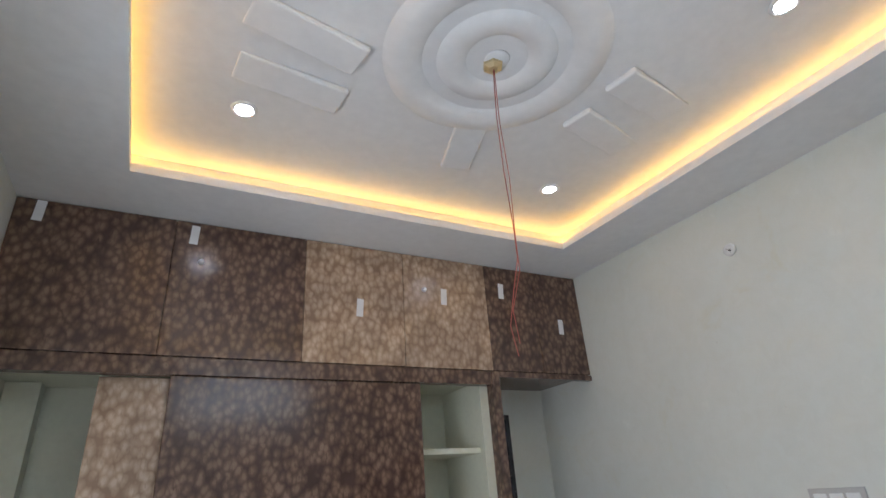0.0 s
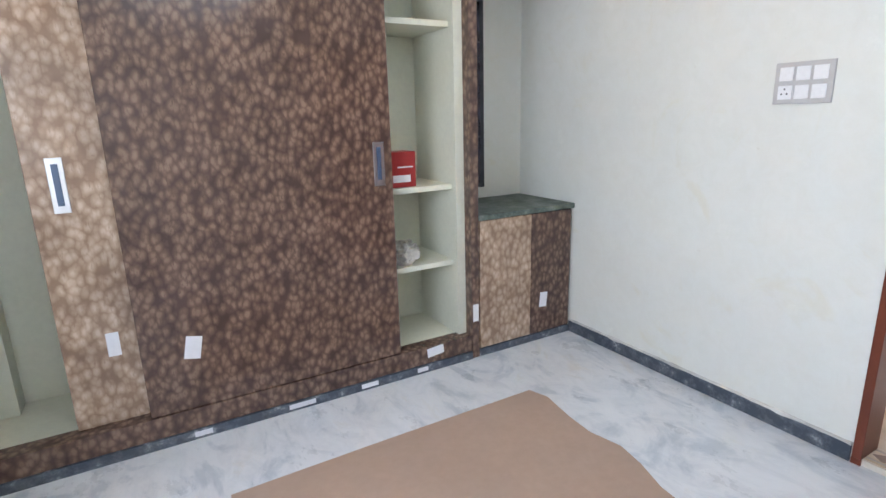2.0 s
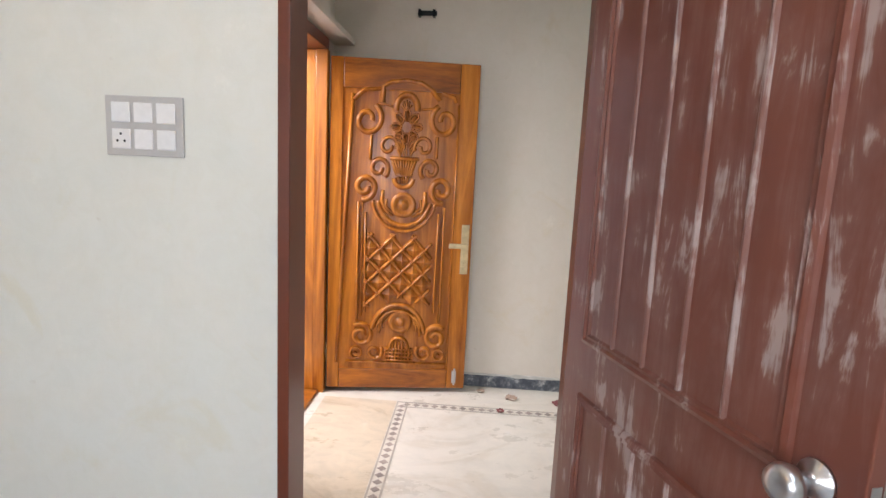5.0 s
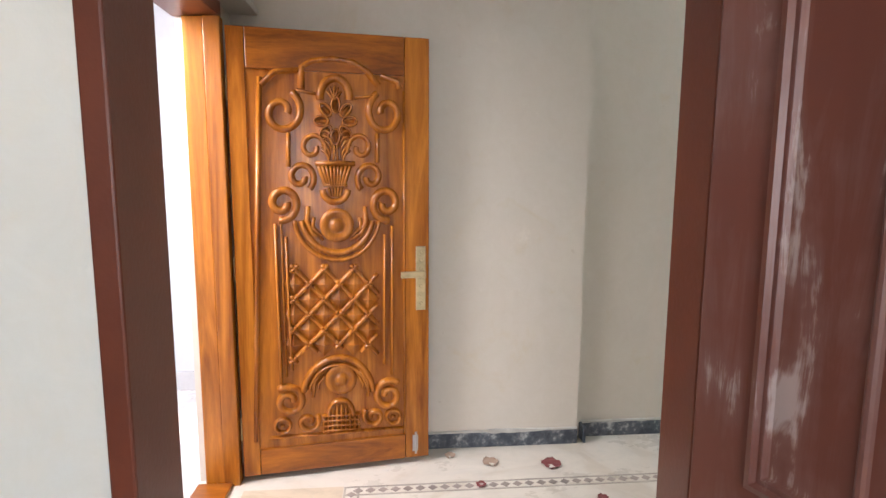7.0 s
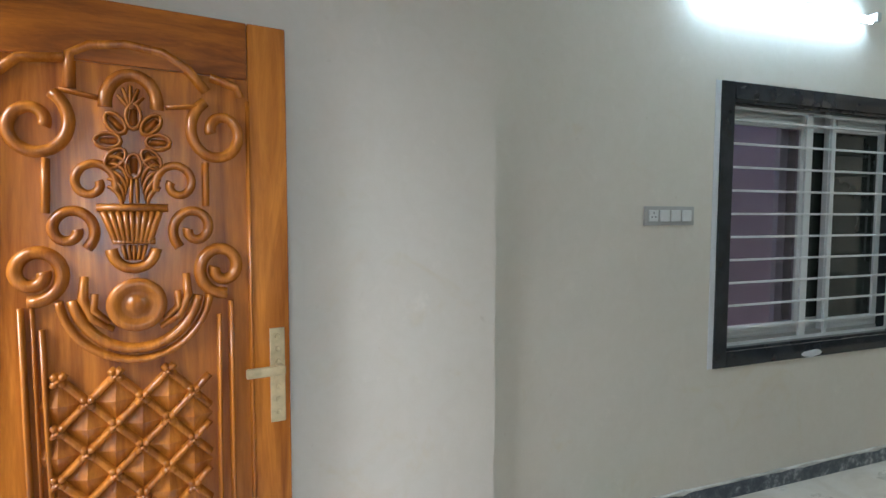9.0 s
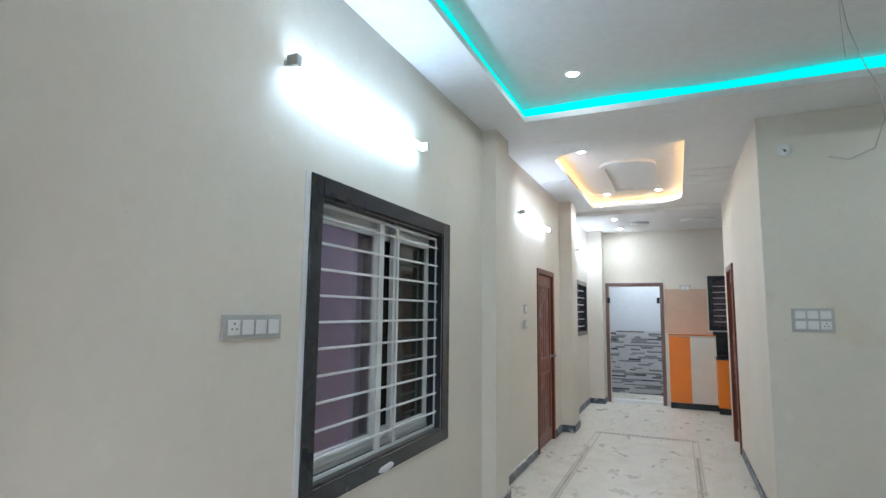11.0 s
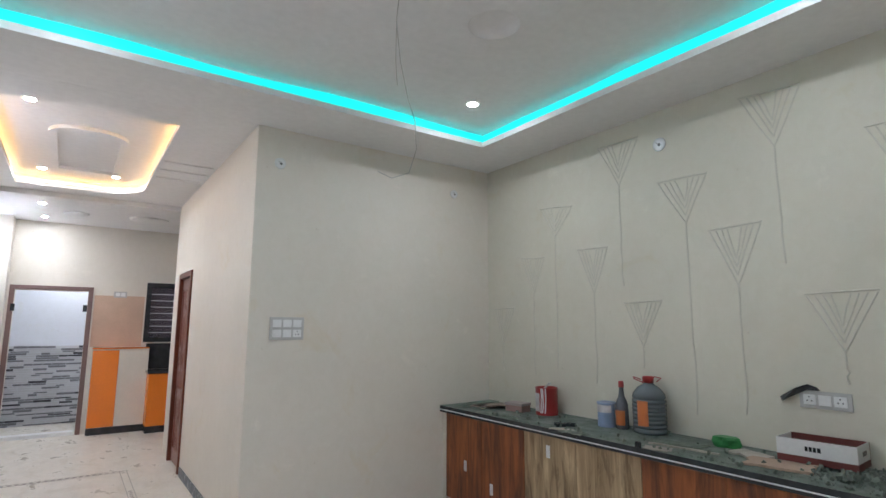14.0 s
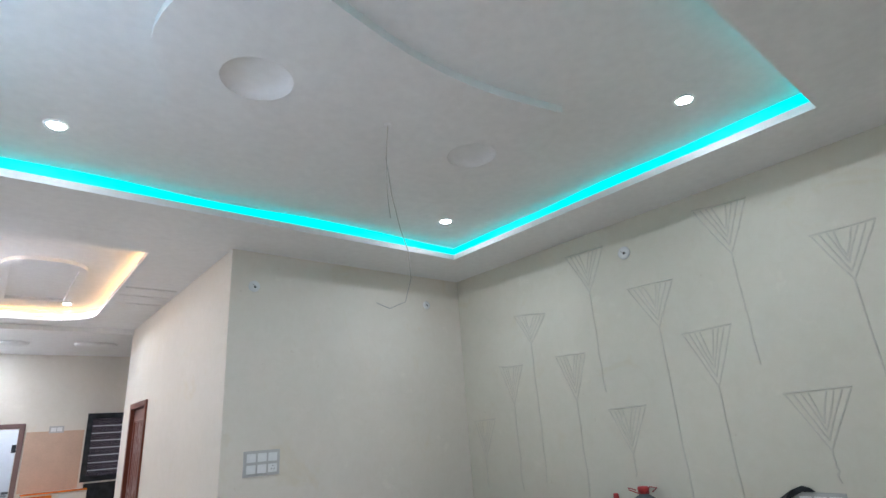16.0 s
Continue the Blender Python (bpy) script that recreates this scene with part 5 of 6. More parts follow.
def curved_label(par, r, a0, a1, z0, z1, mat, label, n=10):
    bm = bmesh.new()
    lo = [bm.verts.new((r * math.cos(radians(a0 + (a1 - a0) * i / n)), r * math.sin(radians(a0 + (a1 - a0) * i / n)), z0)) for i in range(n + 1)]
    hi = [bm.verts.new((q.co.x, q.co.y, z1)) for q in lo]
    for i in range(n):
        bm.faces.new((lo[i], lo[i + 1], hi[i + 1], hi[i]))
    return part("label", bm, mat, par, label, True)


M_PAPER = plain("printed_label", (0.58, 0.55, 0.56), 0.5, var=0.35, scale=50)
M_ORLAB = plain("orange_label", (0.55, 0.15, 0.04), 0.4, var=0.25, scale=40)
M_BLUE = plain("blue_tin_print", (0.26, 0.34, 0.50), 0.4, var=0.2, scale=30)
M_PET, _nt, _p = nodes_of("dusty_clear_plastic")
_p.inputs["Base Color"].default_value = (0.16, 0.19, 0.21, 1)
_p.inputs["Roughness"].default_value = 0.16
_p.inputs["Transmission Weight"].default_value = 0.3
M_DARKLIQ = plain("dark_bottle", (0.12, 0.125, 0.14), 0.18, var=0.3, scale=40)
M_GREEN = plain("green_plastic", (0.02, 0.22, 0.05), 0.4)
M_RUBBLE = plain("grey_green_rubble", (0.17, 0.20, 0.17), 0.9, var=0.5, scale=60)

can = root("paint_can", (-2.175, -3.57, CZ), "red paint can with a torn white label, open, dusty", "can", rz=-20)
bm = bmesh.new()
lathe(bm, [(0.088, 0), (0.09, 0.004), (0.088, 0.01), (0.088, 0.205), (0.091, 0.21), (0.088, 0.215), (0.083, 0.21), (0.080, 0.10), (0.01, 0.09)], 28, (0, 0, 0))
part("body", bm, M_RED, can, smooth=True)
curved_label(can, 0.0892, -40, 25, 0.03, 0.17, M_PAPER, "worn white printed label")
bm = bmesh.new()
for a, zz in ((0.054, 0.16), (0.068, 0.08), (0.09, 0.14)):
    ridge(bm, [(a, 0.21), (a + 0.003, zz), (a - 0.004, 0.02)], 0.010, 0.002, lambda u, v, h: ((0.0885 + h) * math.cos(u / 0.0885), (0.0885 + h) * math.sin(u / 0.0885), v))
part("paint_drip", bm, M_TAG, can, "white paint runs")
bm = bmesh.new()
tube_path(bm, [(0.05, 0.05, 0.20), (0.03, 0.09, 0.245), (0.0, 0.07, 0.25)], 0.008, 8)
part("brush_stub", bm, M_GREYPL, can)

pk = root("flat_box", (-2.10, -3.83, CZ), "low pink-brown carton with a pale lid", "box", rz=10)
pbox("tray", plain("dull_pink_card", (0.36, 0.22, 0.20), 0.7), pk, -0.06, 0.06, -0.085, 0.085, 0, 0.05, 0.003)
pbox("lid", plain("dull_grey_card", (0.42, 0.36, 0.34), 0.7), pk, -0.064, 0.064, -0.089, 0.089, 0.05, 0.072, 0.003)
for i, (x, y, w, d, a) in enumerate(((-1.98, -4.25, 0.22, 0.30, 12), (-2.02, -4.18, 0.18, 0.22, 40), (-2.10, -4.13, 0.2, 0.14, -20), (-2.08, -4.06, 0.14, 0.24, 70), (-2.04, -4.20, 0.12, 0.26, 95))):
    pp = root("board_offcut", (x, y, CZ + 0.008 * i), "thin dark dusty board offcut lying on the counter", "offcut", rz=a)
    bm = bmesh.new()
    quadbox(bm, -w / 2, w / 2, -d / 2, d / 2, 0, 0.007, 0.001)
    part("board", bm, (M_RUBBLE, M_MOSAIC)[i % 2], pp)
tb = root("blue_tin", (-2.16, -2.97, CZ), "small pale blue printed tin with a grey rim", "tin", rz=0)
bm = bmesh.new()
lathe(bm, [(0.062, 0), (0.064, 0.004), (0.062, 0.01), (0.062, 0.155), (0.066, 0.16), (0.064, 0.168), (0.05, 0.164)], 24)
part("body", bm, M_BLUE, tb, smooth=True)
curved_label(tb, 0.0632, -70, 70, 0.10, 0.15, M_PAPER, "pale printed band")
sb = root("sauce_bottle", (-2.17, -2.845, CZ), "dark glass bottle with an orange label and a red cap", "bottle")
bm = bmesh.new()
lathe(bm, [(0.04, 0), (0.044, 0.01), (0.044, 0.15), (0.040, 0.165), (0.043, 0.18), (0.034, 0.21), (0.020, 0.245), (0.016, 0.30), (0.016, 0.315)], 24)
part("glass_body", bm, M_DARKLIQ, sb, smooth=True)
bm = bmesh.new()
lathe(bm, [(0.019, 0.312), (0.020, 0.318), (0.018, 0.355), (0.012, 0.36)], 16)
part("cap", bm, M_RED, sb, "red plastic cap", True)
curved_label(sb, 0.0452, -75, 60, 0.03, 0.14, M_ORLAB, "orange printed label")
sb.scale = (1, 1, 0.9)
curved_label(sb, 0.0458, -60, -35, 0.045, 0.11, M_PAPER, "white patch")
jg = root("water_jar", (-2.195, -2.645, CZ), "large ribbed clear plastic jar with red cap and orange label", "jar")
prof = [(0.10, 0), (0.118, 0.008)]
for k2 in range(8):
    z = 0.02 + k2 * 0.033
    prof += [(0.121, z), (0.121, z + 0.018), (0.112, z + 0.024), (0.112, z + 0.029)]
prof += [(0.12, 0.29), (0.112, 0.325), (0.08, 0.37), (0.045, 0.395), (0.036, 0.40), (0.036, 0.415)]
bm = bmesh.new()
lathe(bm, prof, 32)
part("jar_body", bm, M_PET, jg, smooth=True)
jg.scale = (0.90, 0.90, 0.80)
bm = bmesh.new()
lathe(bm, [(0.040, 0.41), (0.041, 0.45), (0.036, 0.462), (0.01, 0.465)], 20)
part("cap", bm, M_RED, jg, "red ribbed cap", True)
bm = bmesh.new()
tube_path(bm, [(0.03, -0.02, 0.41), (0.03, -0.10, 0.435), (0.02, -0.115, 0.45), (0.0, -0.06, 0.43)], 0.005, 8)
tube_path(bm, [(0.03, 0.02, 0.41), (0.02, 0.07, 0.465), (0.0, 0.11, 0.455), (-0.02, 0.06, 0.42)], 0.005, 8)
part("handle", bm, M_RED, jg, "thin red plastic carrying handle")
curved_label(jg, 0.1222, -8, 30, 0.07, 0.27, M_ORLAB, "orange printed label")

for x, y, w, d, h, a, mt, lb, ct in ((-2.02, -2.33, 0.10, 0.28, 0.006, 10, M_RUBBLE, "thin grey-green plank splinter on the dusty counter", "splinter"),
                                     (-1.93, -2.26, 0.018, 0.40, 0.008, 8, M_MOSAICL, "thin white strip of trim lying on the counter", "strip"),
                                     (-1.80, -2.33, 0.09, 0.15, 0.004, 25, M_MOSAICL, "pale paper scrap on the counter", "scrap"),
                                     (-2.08, -1.96, 0.14, 0.20, 0.012, -20, M_MOSAICL, "pale crumpled packet on the counter", "packet"),
                                     (-1.98, -1.76, 0.20, 0.30, 0.012, 15, M_CARD, "folded brown cardboard under the box", "cardboard"),
                                     (-1.78, -3.05, 0.05, 0.17, 0.006, 30, M_MOSAICL, "small pale splinter on the counter", "splinter"),
                                     (-1.9, -3.12, 0.04, 0.14, 0.02, 60, M_BLACK, "small dark offcut on the counter", "offcut"),
                                     (-1.76, -2.92, 0.1, 0.16, 0.004, 5, M_RUBBLE, "thin dusty scrap on the counter", "scrap"),
                                     (-1.74, -2.42, 0.02, 0.03, 0.03, 5, M_BLACK, "small black cap on the counter", "cap")):
    e = root(ct, (x, y, CZ), lb, ct, rz=a)
    bm = bmesh.new()
    bmesh.ops.create_grid(bm, x_segments=3, y_segments=6, size=0.5)
    for q in bm.verts:
        j = noise.noise(Vector((q.co.x * 3 + x * 9, q.co.y * 3 + y * 9, 0)))
        q.co = Vector((q.co.x * w * (1 + j * 0.3), q.co.y * d * (1 + j * 0.2), 0.002 + abs(j) * 0.012))
    bmesh.ops.solidify(bm, geom=bm.faces, thickness=h)
    lo = min(q.co.z for q in bm.verts)
    for q in bm.verts:
        q.co.z -= lo
    part("piece", bm, mt, e)
gr = root("green_packet", (-2.19, -2.14, CZ), "crumpled bright green plastic packet on the counter", "packet", rz=20)
bm = bmesh.new()
bmesh.ops.create_icosphere(bm, subdivisions=3, radius=0.07)
for q in bm.verts:
    q.co *= 1 + 0.5 * noise.noise(q.co * 25)
    q.co = Vector((q.co.x * 0.7, q.co.y * 0.95, min(0.06, max(0, q.co.z * 0.9 + 0.03))))
part("packet", bm, M_GREEN, gr)

bx = root("open_carton", (-2.19, -1.645, CZ + 0.014), "open low white carton with a dark red base and brown inside", "box", rz=4)
M_MAROON = plain("maroon_card", (0.16, 0.035, 0.03), 0.5)
for nm, a, mt in (("base", (-0.105, 0.105, -0.175, 0.175, 0.0, 0.032), M_MAROON), ("front_side", (0.099, 0.105, -0.175, 0.175, 0.034, 0.115), M_WHITE), ("back_side", (-0.105, -0.099, -0.175, 0.175, 0.034, 0.115), M_MAROON),
                  ("end", (-0.098, 0.098, 0.169, 0.175, 0.034, 0.115), M_WHITE), ("end", (-0.098, 0.098, -0.175, -0.169, 0.034, 0.115), M_WHITE), ("inner_lining", (-0.098, 0.098, -0.168, 0.168, 0.034, 0.085), plain("brown_card_inside", (0.13, 0.06, 0.045), 0.8))):
    pbox(nm, mt, bx, *a, 0.001)
for k2, (y0, y1) in enumerate(((-0.045, -0.032), (-0.028, -0.014), (-0.010, 0.004), (0.008, 0.024))):
    bar("print_mark", M_BLACK, bx, 0.1052, 0.1058, y0, y1, 0.062, 0.085, "dark printed bar")
    bar("print_mark", M_BLACK, bx, -0.04 + k2 * 0.018, -0.028 + k2 * 0.018, 0.1752, 0.1758, 0.062, 0.085, "dark printed bar")

rb = root("rubble", (0, 0, CZ), "scattered grey-green plaster rubble on the counter", "rubble", kind="stuff")
bm = bmesh.new()
rr = random.Random(5)
for k2 in range(620):
    t = rr.random()
    if k2 < 430:
        cx, cy = -2.06 + rr.gauss(0, 0.11), -1.40 + rr.gauss(0, 0.12)
    else:
        cx, cy = -1.85 + rr.gauss(0, 0.17), -1.2 - rr.random() * 2.6
    cx = min(max(cx, XW + 0.03), FXC - 0.02)
    s = 0.004 + 0.012 * t ** 3 + (0.008 if k2 < 60 else 0)
    r = bmesh.ops.create_cube(bm, size=1)
    R = Euler((rr.random() * 3, rr.random() * 3, rr.random() * 3)).to_matrix()
    for q in r["verts"]:
        q.co = R @ Vector((q.co.x * s * 1.6, q.co.y * s * 1.2, q.co.z * s * 0.7))
    lo = min(q.co.z for q in r["verts"])
    for q in r["verts"]:
        q.co += Vector((cx, cy, -lo))
o = part("rubble_bits", bm, M_RUBBLE, rb)

# cement sack
M_SACKY = plain("yellow_woven_plastic", (0.60, 0.55, 0.29), 0.5, var=0.2, scale=14, bumpy=0.5)
M_SACKG = plain("green_woven_plastic", (0.17, 0.40, 0.31), 0.5, var=0.2, scale=14, bumpy=0.5)
M_INK = plain("faded_grey_ink", (0.25, 0.24, 0.17), 0.6, var=0.2)
SA = (-2.0, -0.985, CZ)
sack = root("cement_sack", SA, "open yellow and green woven cement sack leaning on the wall", "sack")


def sackpoint(u, v, side):
    """u across -1..1, v up 0..1, side 1 front, -1 back."""
    w = 0.145 + 0.03 * math.sin(math.pi * min(1, v * 0.9 + 0.1)) - 0.02 * max(0, 0.15 - v) / 0.15
    bulge = math.sqrt(max(0, 1 - abs(u) ** 2.4))
    th = (0.12 * (1 - 0.55 * v) * (0.35 + 0.65 * min(1, v * 5))) * bulge
    cr = noise.noise(Vector((u * 2.2, v * 4.5, side * 3))) * 0.045 + noise.noise(Vector((u * 5, v * 9 + u * 3, side))) * 0.026 + abs(noise.noise(Vector((u * 9, v * 17, side + 4)))) * 0.030 - abs(noise.noise(Vector((u * 3 + v * 4, v * 7 - u * 3, side + 9)))) * 0.03
    if side > 0:
        cr += 0.045 * math.exp(-((v - 0.86 + 0.25 * u) / 0.05) ** 2) - 0.035 * math.exp(-((v - 0.79 + 0.2 * u) / 0.04) ** 2)
    x = side * th + cr * side - v * 0.10
    y = u * w * (1 + 0.05 * noise.noise(Vector((v * 9, side * 0.5, 2)))) + 0.19 * v - 0.03 * math.sin(v * 5) + 0.012 * noise.noise(Vector((u * 3, v * 12, 7)))
    z = v * 0.575 + 0.045 + u * -0.06 + 0.045 * max(0, -u) * v * v + (0.05 * noise.noise(Vector((u * 4, side * 5, 1))) if v > 0.93 else 0)
    return Vector((x, y, max(0.0, z)))


for side, mats in ((1, None), (-1, None)):
    for nm, u0, u1, mt, lb in (("cloth", -1, 0.12, M_SACKY, "yellow woven plastic"), ("cloth", 0.12, 0.74, M_SACKG, "green woven plastic band"), ("cloth", 0.74, 1, M_SACKY, "yellow woven plastic")):
        bm = bmesh.new()
        nu, nv = max(4, int((u1 - u0) * 18)), 40
        g = [[bm.verts.new(sackpoint(u0 + (u1 - u0) * i / nu, j / nv, side)) for i in range(nu + 1)] for j in range(nv + 1)]
        for j in range(nv):
            for i in range(nu):
                bm.faces.new((g[j][i], g[j][i + 1], g[j + 1][i + 1], g[j + 1][i]))
        part(nm, bm, mt, sack, lb, True)


def sackmark(u0, u1, v0, v1):
    bm = bmesh.new()
    n = 4
    g = [[bm.verts.new(sackpoint(u0 + (u1 - u0) * i / n, v0 + (v1 - v0) * j / n, 1) + Vector((0.003, 0, 0))) for i in range(n + 1)] for j in range(n + 1)]
    for j in range(n):
        for i in range(n):
            bm.faces.new((g[j][i], g[j][i + 1], g[j + 1][i + 1], g[j + 1][i]))
    part("print_mark", bm, M_INK, sack, "faded dark printed bar")


for k2 in range(5):
    sackmark(0.15, 0.29, 0.05 + k2 * 0.05, 0.078 + k2 * 0.05)
sackmark(0.13, 0.30, 0.315, 0.365)
for k2 in range(7):
    sackmark(0.15, 0.29, 0.395 + k2 * 0.047, 0.425 + k2 * 0.047)
for k2, hh in enumerate((0.05, 0.11, 0.11, 0.07, 0.10)):
    sackmark(-0.62 + k2 * 0.11, -0.55 + k2 * 0.11, 0.47, 0.47 + hh)
for k2 in range(5):
    sackmark(-0.80 + k2 * 0.16, -0.66 + k2 * 0.16, 0.385, 0.435)
for k2 in range(9):
    sackmark(-0.86 + k2 * 0.10, -0.79 + k2 * 0.10, 0.325, 0.350)
for k2 in range(7):
    for j2 in range(4):
        if (k2 * 3 + j2) % 5:
            sackmark(-0.84 + k2 * 0.12, -0.75 + k2 * 0.12, 0.275 - j2 * 0.04, 0.288 - j2 * 0.04)
for k2 in range(4):
    sackmark(-0.62 + k2 * 0.12, -0.54 + k2 * 0.12, 0.70, 0.75)
# frayed rim of the mouth
rf = random.Random(21)
for side in (1, -1):
    bm = bmesh.new()
    top = [sackpoint(-1 + 2 * k2 / 60, 1.0, side) for k2 in range(61)]
    tip = [q + Vector((rf.uniform(0.0, 0.014) * side, rf.uniform(-0.006, 0.006), rf.uniform(0.004, 0.022))) for q in top]
    lo, hi = [bm.verts.new(q) for q in top], [bm.verts.new(q) for q in tip]
    for k2 in range(60):
        bm.faces.new((lo[k2], lo[k2 + 1], hi[k2 + 1], hi[k2]))
    part("frayed_edge", bm, M_SACKY, sack, "frayed yellow edge of the sack's mouth")

bm = bmesh.new()
for k2 in range(60):
    r = bmesh.ops.create_cube(bm, size=1)
    s = 0.012 + 0.02 * rr.random()
    R = Euler((rr.random() * 3, rr.random() * 3, rr.random() * 3)).to_matrix()
    c = sackpoint(rr.uniform(-0.6, 0.7), rr.uniform(0.90, 0.97), 0)
    for q in r["verts"]:
        q.co = R @ Vector((q.co.x * s * 2, q.co.y * s, q.co.z * s * 0.6)) + c
part("contents", bm, M_RUBBLE, sack, "dark rubble in the sack's mouth")

pw = root("white_card", (-2.03, -0.745, CZ), "small white card box standing beside the sack", "box", rz=-30)
pbox("card", M_WHITE, pw, -0.012, 0.012, -0.022, 0.022, 0, 0.085, 0.003)
pw = root("white_packet", (-2.02, -0.675, CZ), "crumpled white printed packet beside the sack", "packet", rz=-20)
bm = bmesh.new()
quadbox(bm, -0.02, 0.02, -0.035, 0.035, 0, 0.115, 0.006)
bmesh.ops.subdivide_edges(bm, edges=bm.edges[:], cuts=3, use_grid_fill=True)
for q in bm.verts:
    if q.co.z > 0.004:
        q.co += Vector((0.012 * noise.noise(q.co * 30), 0.010 * noise.noise(q.co * 24 + Vector((4, 0, 0))), 0))
part("packet", bm, M_TAG, pw)
for z0, y0, y1 in ((0.03, -0.02, 0.02), (0.05, -0.01, 0.02), (0.08, -0.022, 0.0)):
    bar("print_mark", M_INK, pw, 0.0245, 0.026, y0, y1, z0, z0 + 0.008, "grey printed bar")
pw2 = root("blue_packet", (-1.98, -0.56, CZ), "crumpled blue and white plastic packet", "packet")
bm = bmesh.new()
bmesh.ops.create_icosphere(bm, subdivisions=3, radius=0.1)
for q in bm.verts:
    q.co *= 1 + 0.35 * noise.noise(q.co * 14)
    q.co = Vector((q.co.x * 0.7, q.co.y * 0.75, max(0, q.co.z * 1.1 + 0.095)))
part("packet", bm, M_BLUE, pw2)
stick = root("wooden_batten", (-2.28, -0.60, CZ), "thin grey wooden batten leaning on the wall behind the sack", "batten")
bm = bmesh.new()
tube_path(bm, [(0.14, -0.06, 0.01), (0.05, -0.0, 0.35), (0.0, 0.05, 0.62)], 0.012, 6)
part("batten", bm, M_MOSAICL, stick)


# ---- raised plaster motifs on the west wall ----
TRI = [
    (-0.84, 2.98, -0.54, 2.93, -0.69, 2.62, 1.75), (-1.91, 2.93, -1.59, 2.9, -1.74, 2.58, 1.9), (-2.97, 2.91, -2.63, 2.9, -2.8, 2.58, 1.84),
    (-1.31, 2.56, -1.02, 2.56, -1.18, 2.27, 1.17), (-2.48, 2.53, -2.15, 2.52, -2.3, 2.22, 1.02), (-3.59, 2.55, -3.26, 2.51, -3.44, 2.29, 1.22),
    (-2.15, 2.15, -1.85, 2.16, -2.0, 1.8, 1.06), (-3.83, 2.15, -3.57, 2.13, -3.7, 1.82, 1.15), (-3.2, 2.15, -2.93, 2.14, -3.06, 1.8, 1.14),
    (-2.79, 1.72, -2.51, 1.73, -2.66, 1.42, 1.28), (-1.65, 1.73, -1.34, 1.74, -1.5, 1.43, 1.27), (-0.94, 1.77, -0.66, 1.77, -0.81, 1.50, 1.3),
    (-4.2, 1.71, -3.95, 1.72, -4.1, 1.39, 1.17)]
# Wall colour toned darker so that the low relief lines show.
M_MOTIF = wall_paint("darker_motif_plaster", (0.60, 0.57, 0.50))


def ty(y):
    return -0.517 + (y + 0.517) * 1.043


def tz(z):
    return 1.56 + (z - 1.56) * 1.043


for k, (ya, za, yb, zb, yc, zc, zs) in enumerate(TRI):
    ya, yb, yc, za, zb, zc, zs = ty(ya), ty(yb), ty(yc), tz(za), tz(zb), tz(zc), tz(zs)
    e = root("plaster_flower", (XW, yc, zc), "raised triangular plaster flower with long thin stem on the wall", "wall ornament", "plaster flowers on the wall")

    def onwall(u, v, h, yc=yc, zc=zc):
        return (h, u - yc, v - zc)
    rk = random.Random(k)
    bm = bmesh.new()
    wob = lambda: rk.uniform(-0.006, 0.006)
    for s in (0.0, 0.26, 0.5, 0.72):
        ax, bx2 = ya + (yb - ya) * s / 2, yb - (yb - ya) * s / 2
        zt = za + (zb - za) * s / 2 - 0.012
        zt2 = zb - (zb - za) * s / 2 - 0.012
        zz = zc + (za - zc) * s * 0.62
        ridge(bm, [(ax, zt), ((ax + yc) / 2 + wob(), (zt + zz) / 2), (yc, zz)], 0.010, 0.004, onwall)
        ridge(bm, [(bx2, zt2), ((bx2 + yc) / 2 + wob(), (zt2 + zz) / 2), (yc, zz)], 0.010, 0.004, onwall)
    part("ribs", bm, M_MOTIF, e, "thin raised ribs")
    bm = bmesh.new()
    ridge(bm, [(ya - 0.01, za), ((ya + yb) / 2, (za + zb) / 2 + wob()), (yb + 0.01, zb)], 0.012, 0.006, onwall)
    part("rim", bm, M_MOTIF, e, "raised top edge")
    bm = bmesh.new()
    ns = 8
    ridge(bm, [(yc + 0.012 * noise.noise(Vector((k, j * 0.7, 0))) * j / 3, zc + (zs - zc) * j / ns) for j in range(ns + 1)], 0.011, 0.005, onwall)
    part("stem", bm, M_MOTIF, e, "long thin raised stem")

# ---- hanging wires ----
hb = root("ceiling_wire", (-0.13, -2.47, 3.235), "thin grey wire hanging from a small white ceiling box", "wire")
bm = bmesh.new()
lathe(bm, [(0.04, 0), (0.038, -0.02), (0.02, -0.03), (0.018, -0.055), (0.008, -0.06)], 18)
part("ceiling_box", bm, M_WHITE, hb, "small white plastic ceiling box", True)
bm = bmesh.new()
tube_path(bm, [(0, 0, -0.05), (0.02, 0, -0.25), (0.0, 0.01, -0.45), (-0.05, 0.0, -0.62), (-0.09, 0, -0.72), (-0.10, 0, -0.86), (-0.06, 0, -0.98), (0.03, 0.0, -1.02), (0.10, 0, -1.0)], 0.0020, 6)
tube_path(bm, [(0.004, 0.004, -0.05), (0.03, 0.02, -0.25), (0.02, 0.0, -0.45), (0.02, 0.02, -0.58)], 0.0016, 6)
part("wire", bm, M_WIREG, hb)
bw = root("ceiling_wire", (-1.64, 1.22, 3.20), "thin red wires hanging from the middle of the bedroom ceiling", "wire")
bm = bmesh.new()
tube_path(bm, [(0, 0, 0), (0.008, 0.03, -0.2), (0.03, 0.06, -0.42), (0.055, 0.08, -0.64), (0.062, 0.09, -0.76), (0.035, 0.10, -0.88), (0.012, 0.11, -1.0), (0.03, 0.11, -1.1)], 0.0018, 6)
